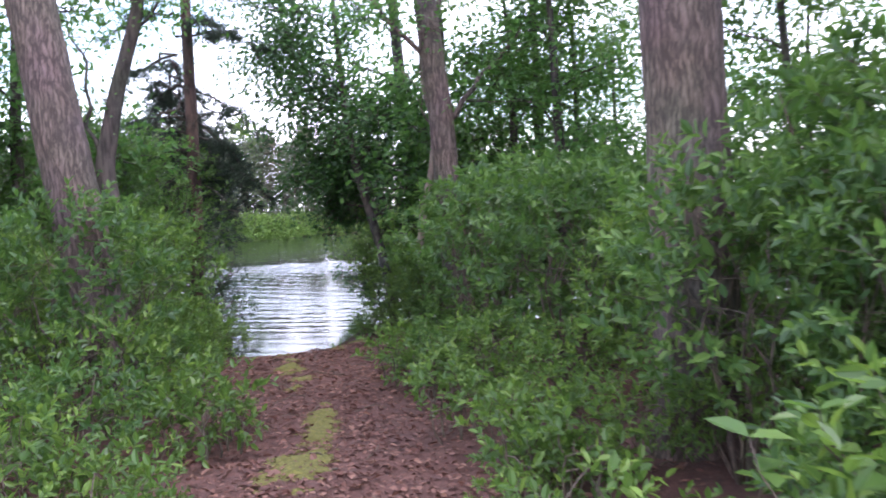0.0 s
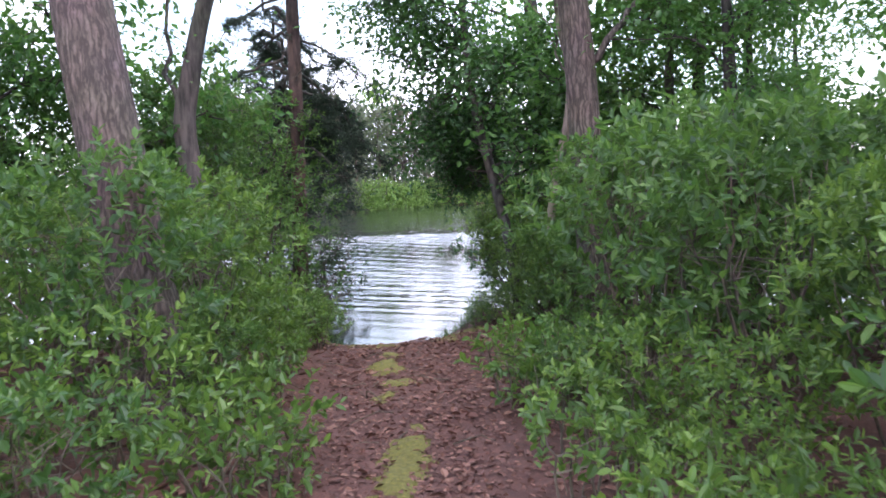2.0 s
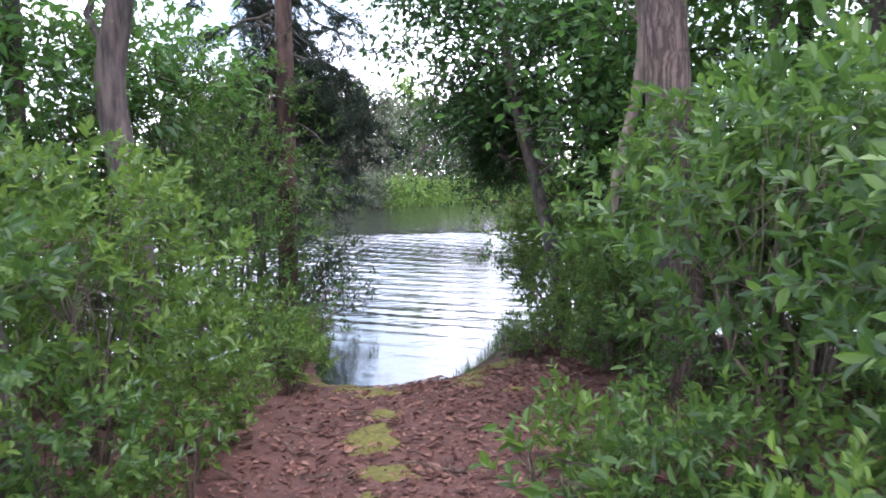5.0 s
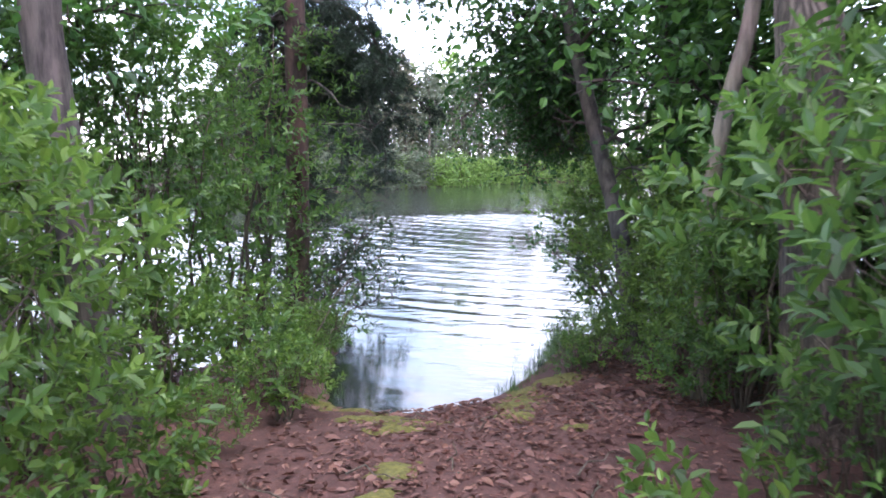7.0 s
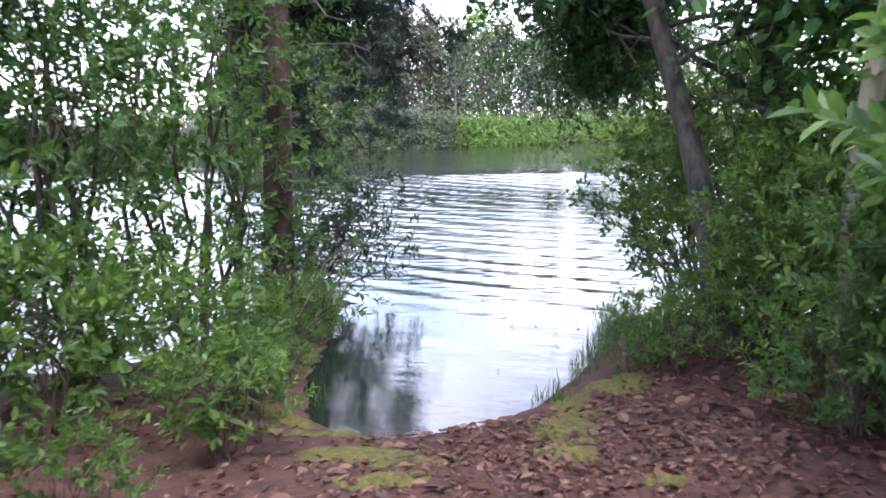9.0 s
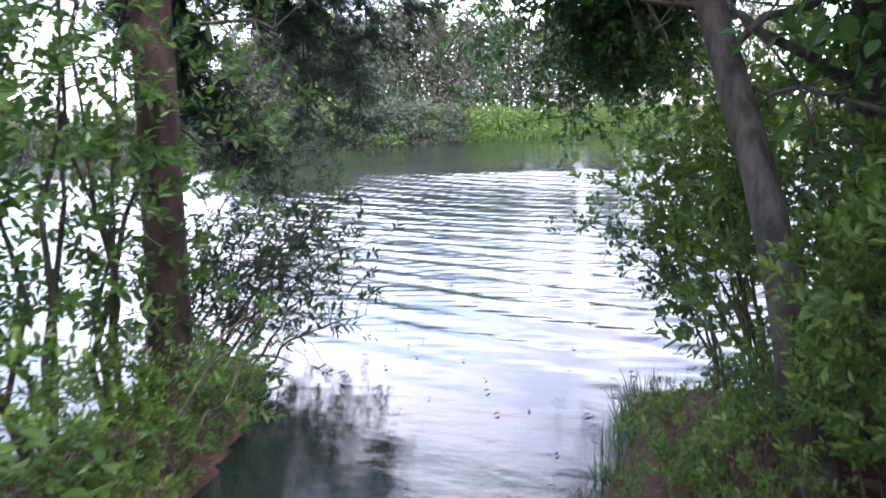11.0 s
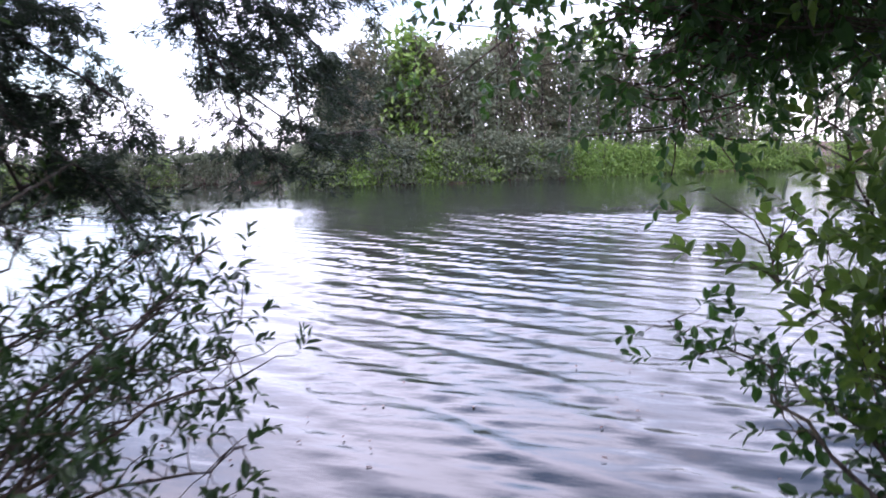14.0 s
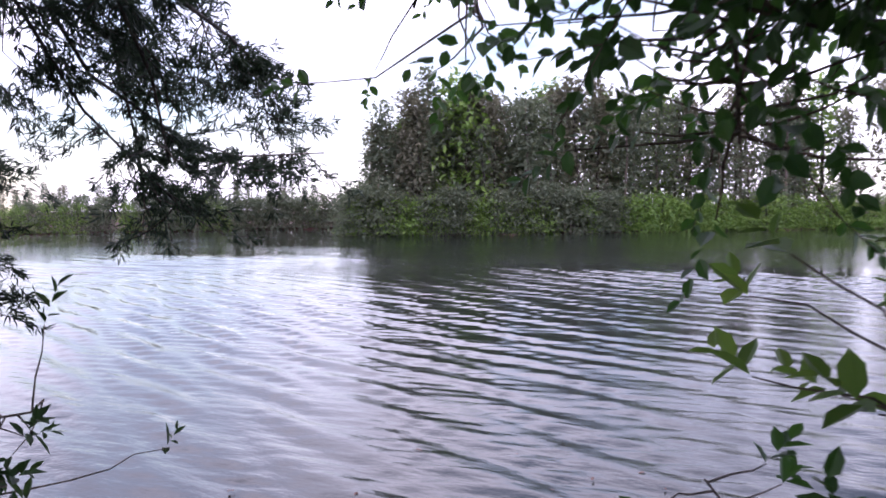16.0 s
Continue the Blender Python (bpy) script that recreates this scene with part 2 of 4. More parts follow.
def tube(points, radii, seg=8, rough=0.0, seed=0.0, ridges=0):
    """A bent tapering tube; rough: unevenness of its skin, ridges: how many furrows run along it."""
    p = np.asarray(points, float)
    r = np.broadcast_to(np.asarray(radii, float), len(p))
    d = unit(np.gradient(p, axis=0))
    ref = np.where(np.abs(d[:, 2:3]) > 0.9, np.array([[1.0, 0, 0]]), np.array([[0, 0, 1.0]]))
    a = unit(np.cross(d, ref))
    b = np.cross(d, a)
    ang = np.linspace(0, 2 * np.pi, seg, endpoint=False)
    rad = np.repeat(r[:, None], seg, 1)
    if rough:
        for i in range(len(p)):
            for j in range(seg):
                c, s = math.cos(ang[j]), math.sin(ang[j])
                k = noise.noise(Vector((c * 1.5 + seed, s * 1.5, p[i, 2] * 0.9)))
                if ridges:
                    k += 1.3 * (0.5 - abs(noise.noise(Vector((c * ridges / 5 + seed, s * ridges / 5, p[i, 2] * 1.1)))) * 2.2)
                rad[i, j] *= 1 + rough * k
    v = p[:, None] + rad[:, :, None] * (np.cos(ang)[None, :, None] * a[:, None] + np.sin(ang)[None, :, None] * b[:, None])
    i, j = np.meshgrid(np.arange(len(p) - 1), np.arange(seg), indexing="ij")
    q = np.stack([i * seg + j, i * seg + (j + 1) % seg, (i + 1) * seg + (j + 1) % seg, (i + 1) * seg + j], -1).reshape(-1, 4)
    f = np.concatenate([q[:, [0, 1, 2]], q[:, [0, 2, 3]]])
    n = len(p) * seg
    v = np.concatenate([v.reshape(-1, 3), p[:1], p[-1:]])
    k = np.arange(seg)
    lo = np.stack([np.full(seg, n), (k + 1) % seg, k], -1)
    hi = np.stack([np.full(seg, n + 1), (len(p) - 1) * seg + k, (len(p) - 1) * seg + (k + 1) % seg], -1)
    return v, np.concatenate([f, lo, hi])


def bend(rng, a, b, n=8, sag=0.0, wobble=0.05):
    """Points from a to b on an uneven line that sags (or, below 0, bows up) in between."""
    a, b = np.asarray(a, float), np.asarray(b, float)
    t = np.linspace(0, 1, n)[:, None]
    size = np.linalg.norm(b - a)
    w = np.cumsum(rng.normal(0, 1, (n, 3)), 0)
    w -= w[0] + (w[-1] - w[0]) * t
    return a + (b - a) * t + w * wobble * size / n + np.array([0, 0, -1]) * sag * size * np.sin(np.pi * t)


def shoots(rng, tips, out, leaves, size, aspect, shape, length=0.2, droop=0.0, flat=0.6):
    """Leafy shoots that end near the given tips and grow along out: arrays of leaves and of thin twigs."""
    m = len(tips)
    axis = unit(out + rng.normal(0, 0.35, (m, 3)) + np.array([0, 0, -droop]))
    span = length * rng.uniform(0.6, 1.3, m)
    k = np.tile(np.arange(leaves), m)
    s = np.repeat(np.arange(m), leaves)
    t = (k + rng.uniform(0, 0.7, len(k))) / leaves
    foot = tips[s] + axis[s] * (span[s] * t)[:, None]
    ang = k * 2.4 + rng.uniform(0, 6.3, m)[s] + rng.normal(0, 0.3, len(k))
    ref = unit(np.cross(axis, np.array([0.31, 0.12, 0.95])))
    other = np.cross(axis, ref)
    radial = np.cos(ang)[:, None] * ref[s] + np.sin(ang)[:, None] * other[s]
    along = radial * 0.9 + axis[s] * (0.35 + 0.9 * t)[:, None] + np.array([0, 0, -droop * 0.6])
    up = np.array([0, 0, 1.0]) * flat + axis[s] * 0.5 + rng.normal(0, 0.28, (len(k), 3))
    ln = size * rng.uniform(0.6, 1.15, len(k)) * (1.0 - 0.35 * t)
    lv = leaf_arrays(foot, along, up, ln, ln * aspect, shape)
    tw = [tube(np.stack([tips[i] - axis[i] * 0.05, tips[i] + axis[i] * span[i]]), (0.0022, 0.0012), 3) for i in range(0, m, 6)]
    return lv, tw


def shrub(name, seed, height, radius, stems, count, leaf, aspect, shape, mat, label, category="shrub", leaves=9, open_below=0.15, lean=(0, 0), twig=0.2):
    """A shrub: an Empty with its stems and its foliage."""
    rng = np.random.default_rng(seed)
    thing = tagged(new(name), label, category)
    top = []
    for i in range(stems):
        a = 2 * math.pi * (i + rng.uniform(0, 0.6)) / stems
        reach = radius * rng.uniform(0.2, 0.75)
        tip = (math.cos(a) * reach + lean[0] * 0.7, math.sin(a) * reach + lean[1] * 0.7, height * rng.uniform(0.6, 0.92))
        line = bend(rng, (math.cos(a) * 0.06, math.sin(a) * 0.06, -0.06), tip, 8, -0.07, 0.25)
        top.append(line)
        r0 = 0.006 + 0.006 * height * rng.uniform(0.6, 1.2)
        part("stem", mesh_from("stem", *tube(line, np.linspace(r0, 0.003, 8), 6), TWIG, True), thing)
    th = rng.uniform(0, 2 * math.pi, count)
    h = rng.uniform(0, 1, count) ** 0.8
    lump = np.array([1 + 0.6 * noise.noise(Vector((math.cos(a) * 1.3, math.sin(a) * 1.3, b * 2.2 + seed))) for a, b in zip(th, h)])
    dome = np.sqrt(np.maximum(0.05, 1 - (np.maximum(h - 0.35, 0) / 0.68) ** 2)) * np.minimum(1, 0.55 + h * 1.3)
    rad = radius * dome * lump * rng.uniform(0.25, 1, count) ** 0.5
    z = height * (open_below + (1 - open_below) * h) * (0.86 + 0.14 * lump)
    tips = np.stack([np.cos(th) * rad + lean[0] * h, np.sin(th) * rad + lean[1] * h, z], 1)
    out = unit(np.stack([np.cos(th), np.sin(th), np.full(count, 0.35) + h * 0.6], 1))
    lv, tw = shoots(rng, tips, out, leaves, leaf, aspect, shape, twig)
    part("foliage", mesh_from("foliage", *lv, mat), thing)
    for i in rng.choice(count, min(count // 7, 30), replace=False):
        line = top[rng.integers(len(top))]
        tw.append(tube(bend(rng, line[rng.integers(3, 7)], tips[i], 4, -0.05, 0.2), np.linspace(0.005, 0.002, 4), 3))
    tagged(part("brushwood", mesh_from("brushwood", *join(tw), TWIG), thing), kind="stuff")
    return thing


def clump_leaves(rng, centres, radius, per, size, aspect, shape, droop=0.2):
    """Leaves in uneven clumps round the centres."""
    c = np.repeat(np.asarray(centres), per, 0)
    off = rng.normal(0, 1, (len(c), 3)) * radius * np.array([1, 1, 0.55])
    along = unit(off + rng.normal(0, radius, off.shape)) + np.array([0, 0, -droop])
    up = np.array([0, 0, 1.0]) + rng.normal(0, 0.45, off.shape)
    ln = size * rng.uniform(0.6, 1.2, len(c))
    return leaf_arrays(c + off, along, up, ln, ln * aspect, shape)


def broad_tree(name, seed, line, radii, limbs, leaf_size, bark, leafmat, label, per=14, clump=0.22, seg=14, rough=0.05, ridges=0, steps=40, shape="lance", aspect=0.55, clear=None):
    """A broad-leaved tree: trunk along line, limbs given as (start on the trunk 0..1, end offset, clumps).
    clear: no leaves lower than this many metres, but for those beyond the second and third, in y and x."""
    rng = np.random.default_rng(seed)
    thing = tagged(new(name), label, "tree")
    line = np.asarray(line, float)
    t = np.linspace(0, 1, len(line))
    fine = np.linspace(0, 1, steps)
    path = np.stack([np.interp(fine, t, line[:, i]) for i in range(3)], 1)
    k = np.ones(5) / 5
    soft = np.stack([np.convolve(np.pad(path[:, i], 2, "edge"), k, "valid") for i in range(3)], 1)
    soft[0], soft[-1] = path[0], path[-1]
    rr = np.interp(fine, t, radii)
    rr = rr * (1 + 0.55 * np.exp(-(soft[:, 2] - soft[0, 2]) / 0.22))
    part("trunk", mesh_from("trunk", *tube(soft, rr, seg, rough, seed, ridges), bark, True), thing)
    pieces = []
    for start, end, clumps in limbs:
        i = int(start * (steps - 1))
        a = soft[i]
        b = a + np.asarray(end, float)
        limb = bend(rng, a, b, 10, -0.06, 0.35)
        r0 = rr[i] * 0.30
        tubes = [tube(limb, np.linspace(r0, 0.008, 10), 7, 0.05, seed)]
        size = np.linalg.norm(end)
        cs = []
        for _ in range(clumps):
            u = rng.uniform(0.3, 1.0)
            p = limb[int(u * 9)]
            q = p + rng.normal(0, 0.24, 3) * size * np.array([1, 1, 0.7]) * (1.15 - 0.4 * u)
            tubes.append(tube(bend(rng, p, q, 4, -0.04, 0.2), np.linspace(0.009, 0.003, 4), 3))
            cs += [q, (p + q) / 2 + rng.normal(0, 0.08, 3)]
        if clear:
            cs = [q for q in cs if q[2] > clear[0] or q[1] > clear[1] or q[0] > clear[2]]
        part("limb", mesh_from("limb", *join(tubes), bark, True), thing)
        if cs:
            pieces.append(clump_leaves(rng, cs, clump, per, leaf_size, aspect, shape))
    if pieces:
        part("crown", mesh_from("crown", *join(pieces), leafmat), thing)
    return thing


# ---- the setting: ground in one sheet, and the pond ----
NEAR_SHORE = [(-1500, -200), (-60, 9), (-24, 12.4), (-14, 13.2), (-9, 13.7), (-7.2, 13.8), (-6.3, 14.1), (-5.95, 14.7), (-5.95, 15.5), (-5.95, 16.1), (-5.6, 16.4), (-5.2, 16.15), (-4.85, 15.5), (-4.45, 14.6), (-4.05, 14.0), (-3.7, 13.8), (-3.4, 13.82), (-3.1, 14.12),
              (-2.93, 14.5), (-2.87, 14.95), (-2.8, 15.4), (-2.85, 16.0), (-2.9, 16.5), (-3.0, 16.9), (-2.92, 17.15), (-2.4, 17.35), (-0.5, 17.4), (4, 17.2), (9, 18.0), (20, 20), (60, 24), (1500, 60)]
FAR_SHORE = [(-1500, 20), (-160, 30), (-72, 48), (-70, 60), (-66, 68), (-60, 76), (-52, 80), (-46, 72), (-44, 60), (-41, 57.6), (-37, 58.5), (-31.5, 62.3), (-27, 68.5), (-21.6, 75), (-14, 82), (10, 92), (60, 90), (1500, 140)]


def shore_distance(x, y, line):
    """Metres from the shoreline, and whether the place lies beyond it (greater y)."""
    line = np.array(line, float)
    best = np.full(x.shape, 1e9)
    for a, b in zip(line[:-1], line[1:]):
        d = b - a
        t = np.clip(((x - a[0]) * d[0] + (y - a[1]) * d[1]) / (d @ d), 0, 1)
        best = np.minimum(best, np.hypot(x - a[0] - t * d[0], y - a[1] - t * d[1]))
    inside = np.zeros(x.shape, bool)
    ring = np.concatenate([line, [(1500, -3000), (-1500, -3000)]])
    for a, b in zip(ring, np.roll(ring, -1, 0)):
        if a[1] != b[1]:
            inside ^= ((a[1] > y) != (b[1] > y)) & (x < (b[0] - a[0]) * (y - a[1]) / (b[1] - a[1]) + a[0])
    return best, ~inside


def ground_height(x, y):
    x, y = np.asarray(x, float), np.asarray(y, float)
    d1, beyond = shore_distance(x, y, NEAR_SHORE)
    near = np.interp(y, [0, 4, 9, 14, 14.8, 17], [0.66, 0.60, 0.42, 0.24, 0.12, 0.09]) * (1 - np.exp(-d1 / 0.5))
    near += 0.035 * np.sin(x * 2.1 + 0.7) * np.sin(y * 1.7) * np.minimum(1, d1)
    bed = -0.02 - 0.35 * np.minimum(d1, 3)
    d2, far = shore_distance(x, y, FAR_SHORE)
    return np.where(~beyond, near, np.where(far, 0.08 + 0.05 * np.minimum(d2, 40), np.maximum(bed, -1)))


def gz(x, y):
    return float(ground_height(np.array([x]), np.array([y]))[0])


def spread(lo, hi, fine_lo, fine_hi, step, grow=1.18, most=2.5, till=110):
    mid = list(np.arange(fine_lo, fine_hi + step / 2, step))
    for sign, end, store in ((1, hi, []), (-1, lo, [])):
        p, s = (mid[-1], step) if sign > 0 else (mid[0], step)
        while sign * p < sign * end:
            s = s * grow if (s * grow < most or abs(p) > till) else most
            p += sign * s
            store.append(p)
        mid = mid + store if sign > 0 else store[::-1] + mid
    return np.array(mid)


def sheet(xs, ys, height):
    gx, gy = np.meshgrid(xs, ys, indexing="ij")
    v = np.stack([gx, gy, height(gx, gy)], -1).reshape(-1, 3)
    i, j = np.meshgrid(np.arange(len(xs) - 1), np.arange(len(ys) - 1), indexing="ij")
    a = i * len(ys) + j
    a, b, c, d = (k.ravel() for k in (a, a + len(ys), a + len(ys) + 1, a + 1))
    return v, np.concatenate([np.stack([a, b, c], 1), np.stack([a, c, d], 1)])


def rough_ground(x, y):
    z = ground_height(x, y)
    near = (np.abs(x + 2) < 9) & (y > -3) & (y < 18) & (z > 0.05)
    bump = np.zeros(x.shape)
    for idx in np.argwhere(near):
        i, j = idx
        p = Vector((x[i, j] * 2.3, y[i, j] * 2.3, 0.3))
        bump[i, j] = 0.035 * noise.noise(p) + 0.018 * noise.noise(p * 4.1)
    return z + bump


ground = new("ground", mesh_from("ground", *sheet(spread(-1400, 1400, -7, 4, 0.12), spread(-300, 1400, 2, 17.6, 0.12), rough_ground), GROUND, True))
tagged(ground, "reddish brown forest floor with pine needles and dry leaves", "ground", kind="structure")


def ripples(x, y):
    out = np.clip((y - 15.0) / 5.0, 0.25, 1) * np.clip((56 - y) / 20, 0, 1) * np.clip((30 - np.abs(x + 8)) / 8, 0, 1)
    patch = 0.65 + 0.45 * np.sin(0.33 * x + 0.21 * y + 0.6) * np.sin(0.27 * y - 0.11 * x)
    warp = 0.55 * np.sin(0.41 * x + 0.9) + 0.35 * np.sin(0.83 * x - 0.37 * y)
    u = 0.31 * x + 0.95 * y
    z = 0.0052 * np.sin(2 * np.pi * u / 0.38 + warp * 2.6)
    z = z + 0.0056 * np.sin(2 * np.pi * (0.12 * x + 0.99 * y) / 0.66 + 1.7 * warp + 1)
    z = z + 0.0030 * np.sin(2 * np.pi * (0.45 * x + 0.89 * y) / 0.27 + 3.4 * warp)
    z = z + 0.0016 * np.sin(2 * np.pi * (0.98 * y - 0.2 * x) / 0.20 + 4.0 * warp)
    return z * out * patch * 1.75


water = new("water", mesh_from("water", *sheet(spread(-1400, 1400, -20, 2, 0.3), spread(9, 1400, 13.6, 36, 0.06, 1.06), ripples), WATER, True))
tagged(water, "rippled dark pond water reflecting trees and pale sky", "water", kind="structure")

# ---- standing trees beside the path ----
oak_right = broad_tree("oak_tree", 3, [(0, 0, -0.15), (0.0, 0, 1.5), (-0.03, 0.02, 4), (-0.1, 0.05, 9), (-0.1, 0, 14)], [0.29, 0.265, 0.25, 0.2, 0.08],
                       [(0.55, (1.8, 0.6, 1.6), 14), (0.6, (-1.6, -0.6, 1.8), 12), (0.7, (0.8, -1.9, 1.6), 12), (0.75, (-1.2, 1.9, 1.8), 14), (0.85, (1.4, 1.2, 1.2), 14)],
                       0.10, BARK_OAK, LEAF_TREE, "large oak with thick grey furrowed bark behind shrubs", seg=72, rough=0.035, ridges=26, steps=150, per=36, clump=0.34)
oak_right.matrix_world = pose(1.78, 7.6, gz(1.78, 7.6))
oak_left = broad_tree("oak_tree", 7, [(0.46, 0.1, -0.15), (0.30, 0.06, 1.2), (0.14, 0.0, 2.5), (-0.28, 0.1, 5), (-1.3, 0.2, 9), (-1.5, 0.2, 13)], [0.27, 0.24, 0.225, 0.21, 0.16, 0.07],
                      [(0.6, (1.5, 0.6, 1.9), 12), (0.65, (-1.6, 0.7, 1.5), 12), (0.75, (0.6, -1.8, 1.7), 12), (0.8, (-0.9, 1.8, 1.5), 12)],
                      0.10, BARK_OAK, LEAF_TREE, "large leaning oak with deeply furrowed brown-grey bark", seg=72, rough=0.04, ridges=26, steps=150, per=36, clump=0.34)
oak_left.matrix_world = pose(-3.75, 9.2, gz(-3.75, 9.2))
oak_mid = broad_tree("oak_tree", 12, [(0.1, 0, -0.15), (0.06, 0, 1.5), (0, 0, 3), (-0.25, 0.1, 6), (-0.4, 0.1, 12)], [0.19, 0.175, 0.165, 0.14, 0.06],
                     [(0.5, (1.2, 0.5, 1.2), 12), (0.55, (-1.3, -0.3, 1.3), 12), (0.6, (0.4, 1.6, 1.4), 12), (0.7, (0.9, -1.2, 1.3), 10)],
                     0.09, BARK_OAK, LEAF_TREE, "straight oak with grey furrowed bark among shrubs", seg=48, rough=0.03, ridges=22, steps=110, per=34, clump=0.3)
oak_mid.matrix_world = pose(-0.62, 13.2, gz(-0.62, 13.2))
crooked = broad_tree("crooked_tree", 15, [(0.35, 0.1, -0.1), (0.2, 0, 1.6), (0.06, 0, 2.6), (0.3, 0.05, 3.6), (0.66, 0.1, 4.6), (0.9, 0.1, 7)], [0.14, 0.12, 0.125, 0.10, 0.08, 0.04],
                     [(0.42, (-0.7, 0.3, 2.0), 8), (0.7, (0.9, 0.4, 1.2), 12), (0.85, (-0.8, 0.6, 0.9), 12)], 0.09, BARK_DARK, LEAF_TREE,
                     "crooked forked tree with brown bark on the bank", seg=20, rough=0.08, steps=60, per=30, clump=0.28)
crooked.matrix_world = pose(-5.0, 12.2, gz(-5.0, 12.2))
snag = broad_tree("crooked_sapling", 18, [(-0.2, 0, -0.1), (-0.16, 0, 1.2), (-0.05, 0, 1.9), (0.12, 0, 2.5), (0.18, 0.05, 3.1), (0.02, 0.1, 3.8), (0.05, 0.1, 5.2)], [0.06, 0.055, 0.055, 0.05, 0.05, 0.04, 0.02],
                  [(0.66, (-0.5, 0.2, 1.0), 6), (0.8, (0.5, 0.3, 0.7), 8)], 0.08, BARK_PALE, LEAF_TREE, "thin crooked sapling with pale bark beside the oak", seg=14, rough=0.1, steps=50)
snag.matrix_world = pose(-1.05, 14.2, gz(-1.05, 14.2))
dark_trunk = broad_tree("pine_tree", 21, [(0.12, 0, -0.1), (0.06, 0, 1.5), (0, 0, 3), (-0.12, 0, 6), (-0.2, 0, 11)], [0.14, 0.125, 0.115, 0.09, 0.04],
                        [(0.30, (-1.1, -0.5, 0.5), 8), (0.38, (1.2, -0.4, 0.6), 9), (0.45, (-0.9, 0.8, 0.6), 9), (0.52, (1.0, 0.9, 0.5), 9), (0.6, (-0.8, -0.8, 0.5), 9), (0.75, (0.7, 0.3, 0.5), 8)],
                        0.10, BARK_DARK, LEAF_TREE, "dark straight trunk close to the water's edge", seg=20, rough=0.06, steps=60, per=34, clump=0.28, clear=(2.7, 9, -0.2))
dark_trunk.matrix_world = pose(-1.75, 16.7, gz(-1.75, 16.7))

# the tree that leans over the water, with its overhanging limbs
leaning = broad_tree("leaning_tree", 24, [(0.12, -0.1, -0.1), (0.02, 0.0, 0.7), (-0.12, 0.15, 1.3), (-0.38, 0.45, 2.1), (-0.62, 0.7, 2.9), (-0.8, 0.85, 3.8), (-0.85, 0.9, 5.0), (-1.0, 1.0, 7.5)],
                     [0.095, 0.084, 0.078, 0.074, 0.068, 0.06, 0.05, 0.022],
                     [(0.50, (-1.3, 2.5, 0.15), 24), (0.53, (-0.9, 2.6, -0.2), 22), (0.58, (-1.5, 2.1, 0.5), 22), (0.62, (0.9, 1.6, 0.5), 16), (0.66, (-1.6, -0.4, 0.7), 18),
                      (0.72, (-0.9, 1.9, 0.6), 18), (0.78, (-1.5, 1.0, 0.6), 18), (0.74, (-1.6, 1.6, 0.9), 22), (0.80, (-1.3, -0.5, 0.9), 18), (0.84, (-2.2, 1.4, 0.4), 20), (0.90, (-2.4, 0.5, 0.4), 20), (0.85, (0.9, -0.6, 0.8), 14), (0.88, (-1.6, 1.2, 1.0), 20), (0.93, (-0.8, 0.7, 0.8), 14), (0.95, (1.2, 0.5, 0.8), 14),
                      (0.40, (1.3, 0.4, 0.5), 18), (0.46, (1.5, -0.7, 0.5), 18), (0.52, (1.9, 0.2, 0.4), 20), (0.57, (0.9, -1.3, 0.7), 18), (0.63, (1.8, -0.8, 0.6), 20), (0.70, (-0.2, 2.2, 0.2), 22)],
                     0.10, BARK_DARK, LEAF_DARK, "leaning tree with dark leafy limbs over the pond", per=27, clump=0.24, seg=22, rough=0.05, steps=70, shape="oval", aspect=0.62, clear=(2.6, 2.5, 0.2))
leaning.matrix_world = pose(-2.06, 15.9, gz(-2.06, 15.9))

maple = broad_tree("maple_tree", 27, [(0, 0, -0.1), (0.05, 0, 1.4), (-0.08, 0.1, 2.8), (0.1, 0.1, 4.4), (0.05, 0, 6.6)], [0.07, 0.062, 0.052, 0.04, 0.012],
                   [(0.24 + 0.05 * k, (math.cos(2.4 * k + 2.6) * (1.7 - 0.09 * k), math.sin(2.4 * k + 2.6) * (1.6 - 0.09 * k), 0.35 + 0.12 * (k % 3)), 13) for k in range(10)],
                   0.115, BARK_DARK, LEAF_TREE, "young maple with dense layered green leaves by the pond", per=18, clump=0.27, seg=12, rough=0.05, steps=44, shape="oval", aspect=0.66, clear=(2.4, 9, -0.7))
maple.matrix_world = pose(-0.95, 15.5, gz(-0.95, 15.5))


def hanging_branch(seed, start, end, tips, leaf, label):
    """A leafy branch that hangs down over the water."""
    rng = np.random.default_rng(seed)
    thing = leaning
    line = bend(rng, start, end, 10, -0.08, 0.3)
    tw = [tube(line, np.linspace(0.018, 0.005, 10), 6)]
    pts, out = [], []
    for _ in range(tips):
        w = rng.uniform(2.5, 9)
        p = line[int(w)] + (line[min(int(w) + 1, 9)] - line[int(w)]) * (w % 1)
        q = p + rng.normal(0, 0.24, 3) * np.array([1.1, 1.1, 0.5]) + np.array([0, 0, -0.03])
        tw.append(tube(bend(rng, p, q, 4, 0.05, 0.2), np.linspace(0.005, 0.002, 4), 4))
        pts.append(q)
        out.append(unit(q - p + np.array([0, 0, -0.05])))
    lv, more = shoots(rng, np.array(pts), np.array(out), 8, leaf, 0.66, "oval", 0.2, 0.35)
    m = thing.matrix_world.inverted()
    branch = part("branch", mesh_from("branch", *join(tw + more), TWIG), thing, label)
    leaves = part("leaves", mesh_from("leaves", *lv, LEAF_DARK), branch)
    branch.matrix_basis = m
    return leaves


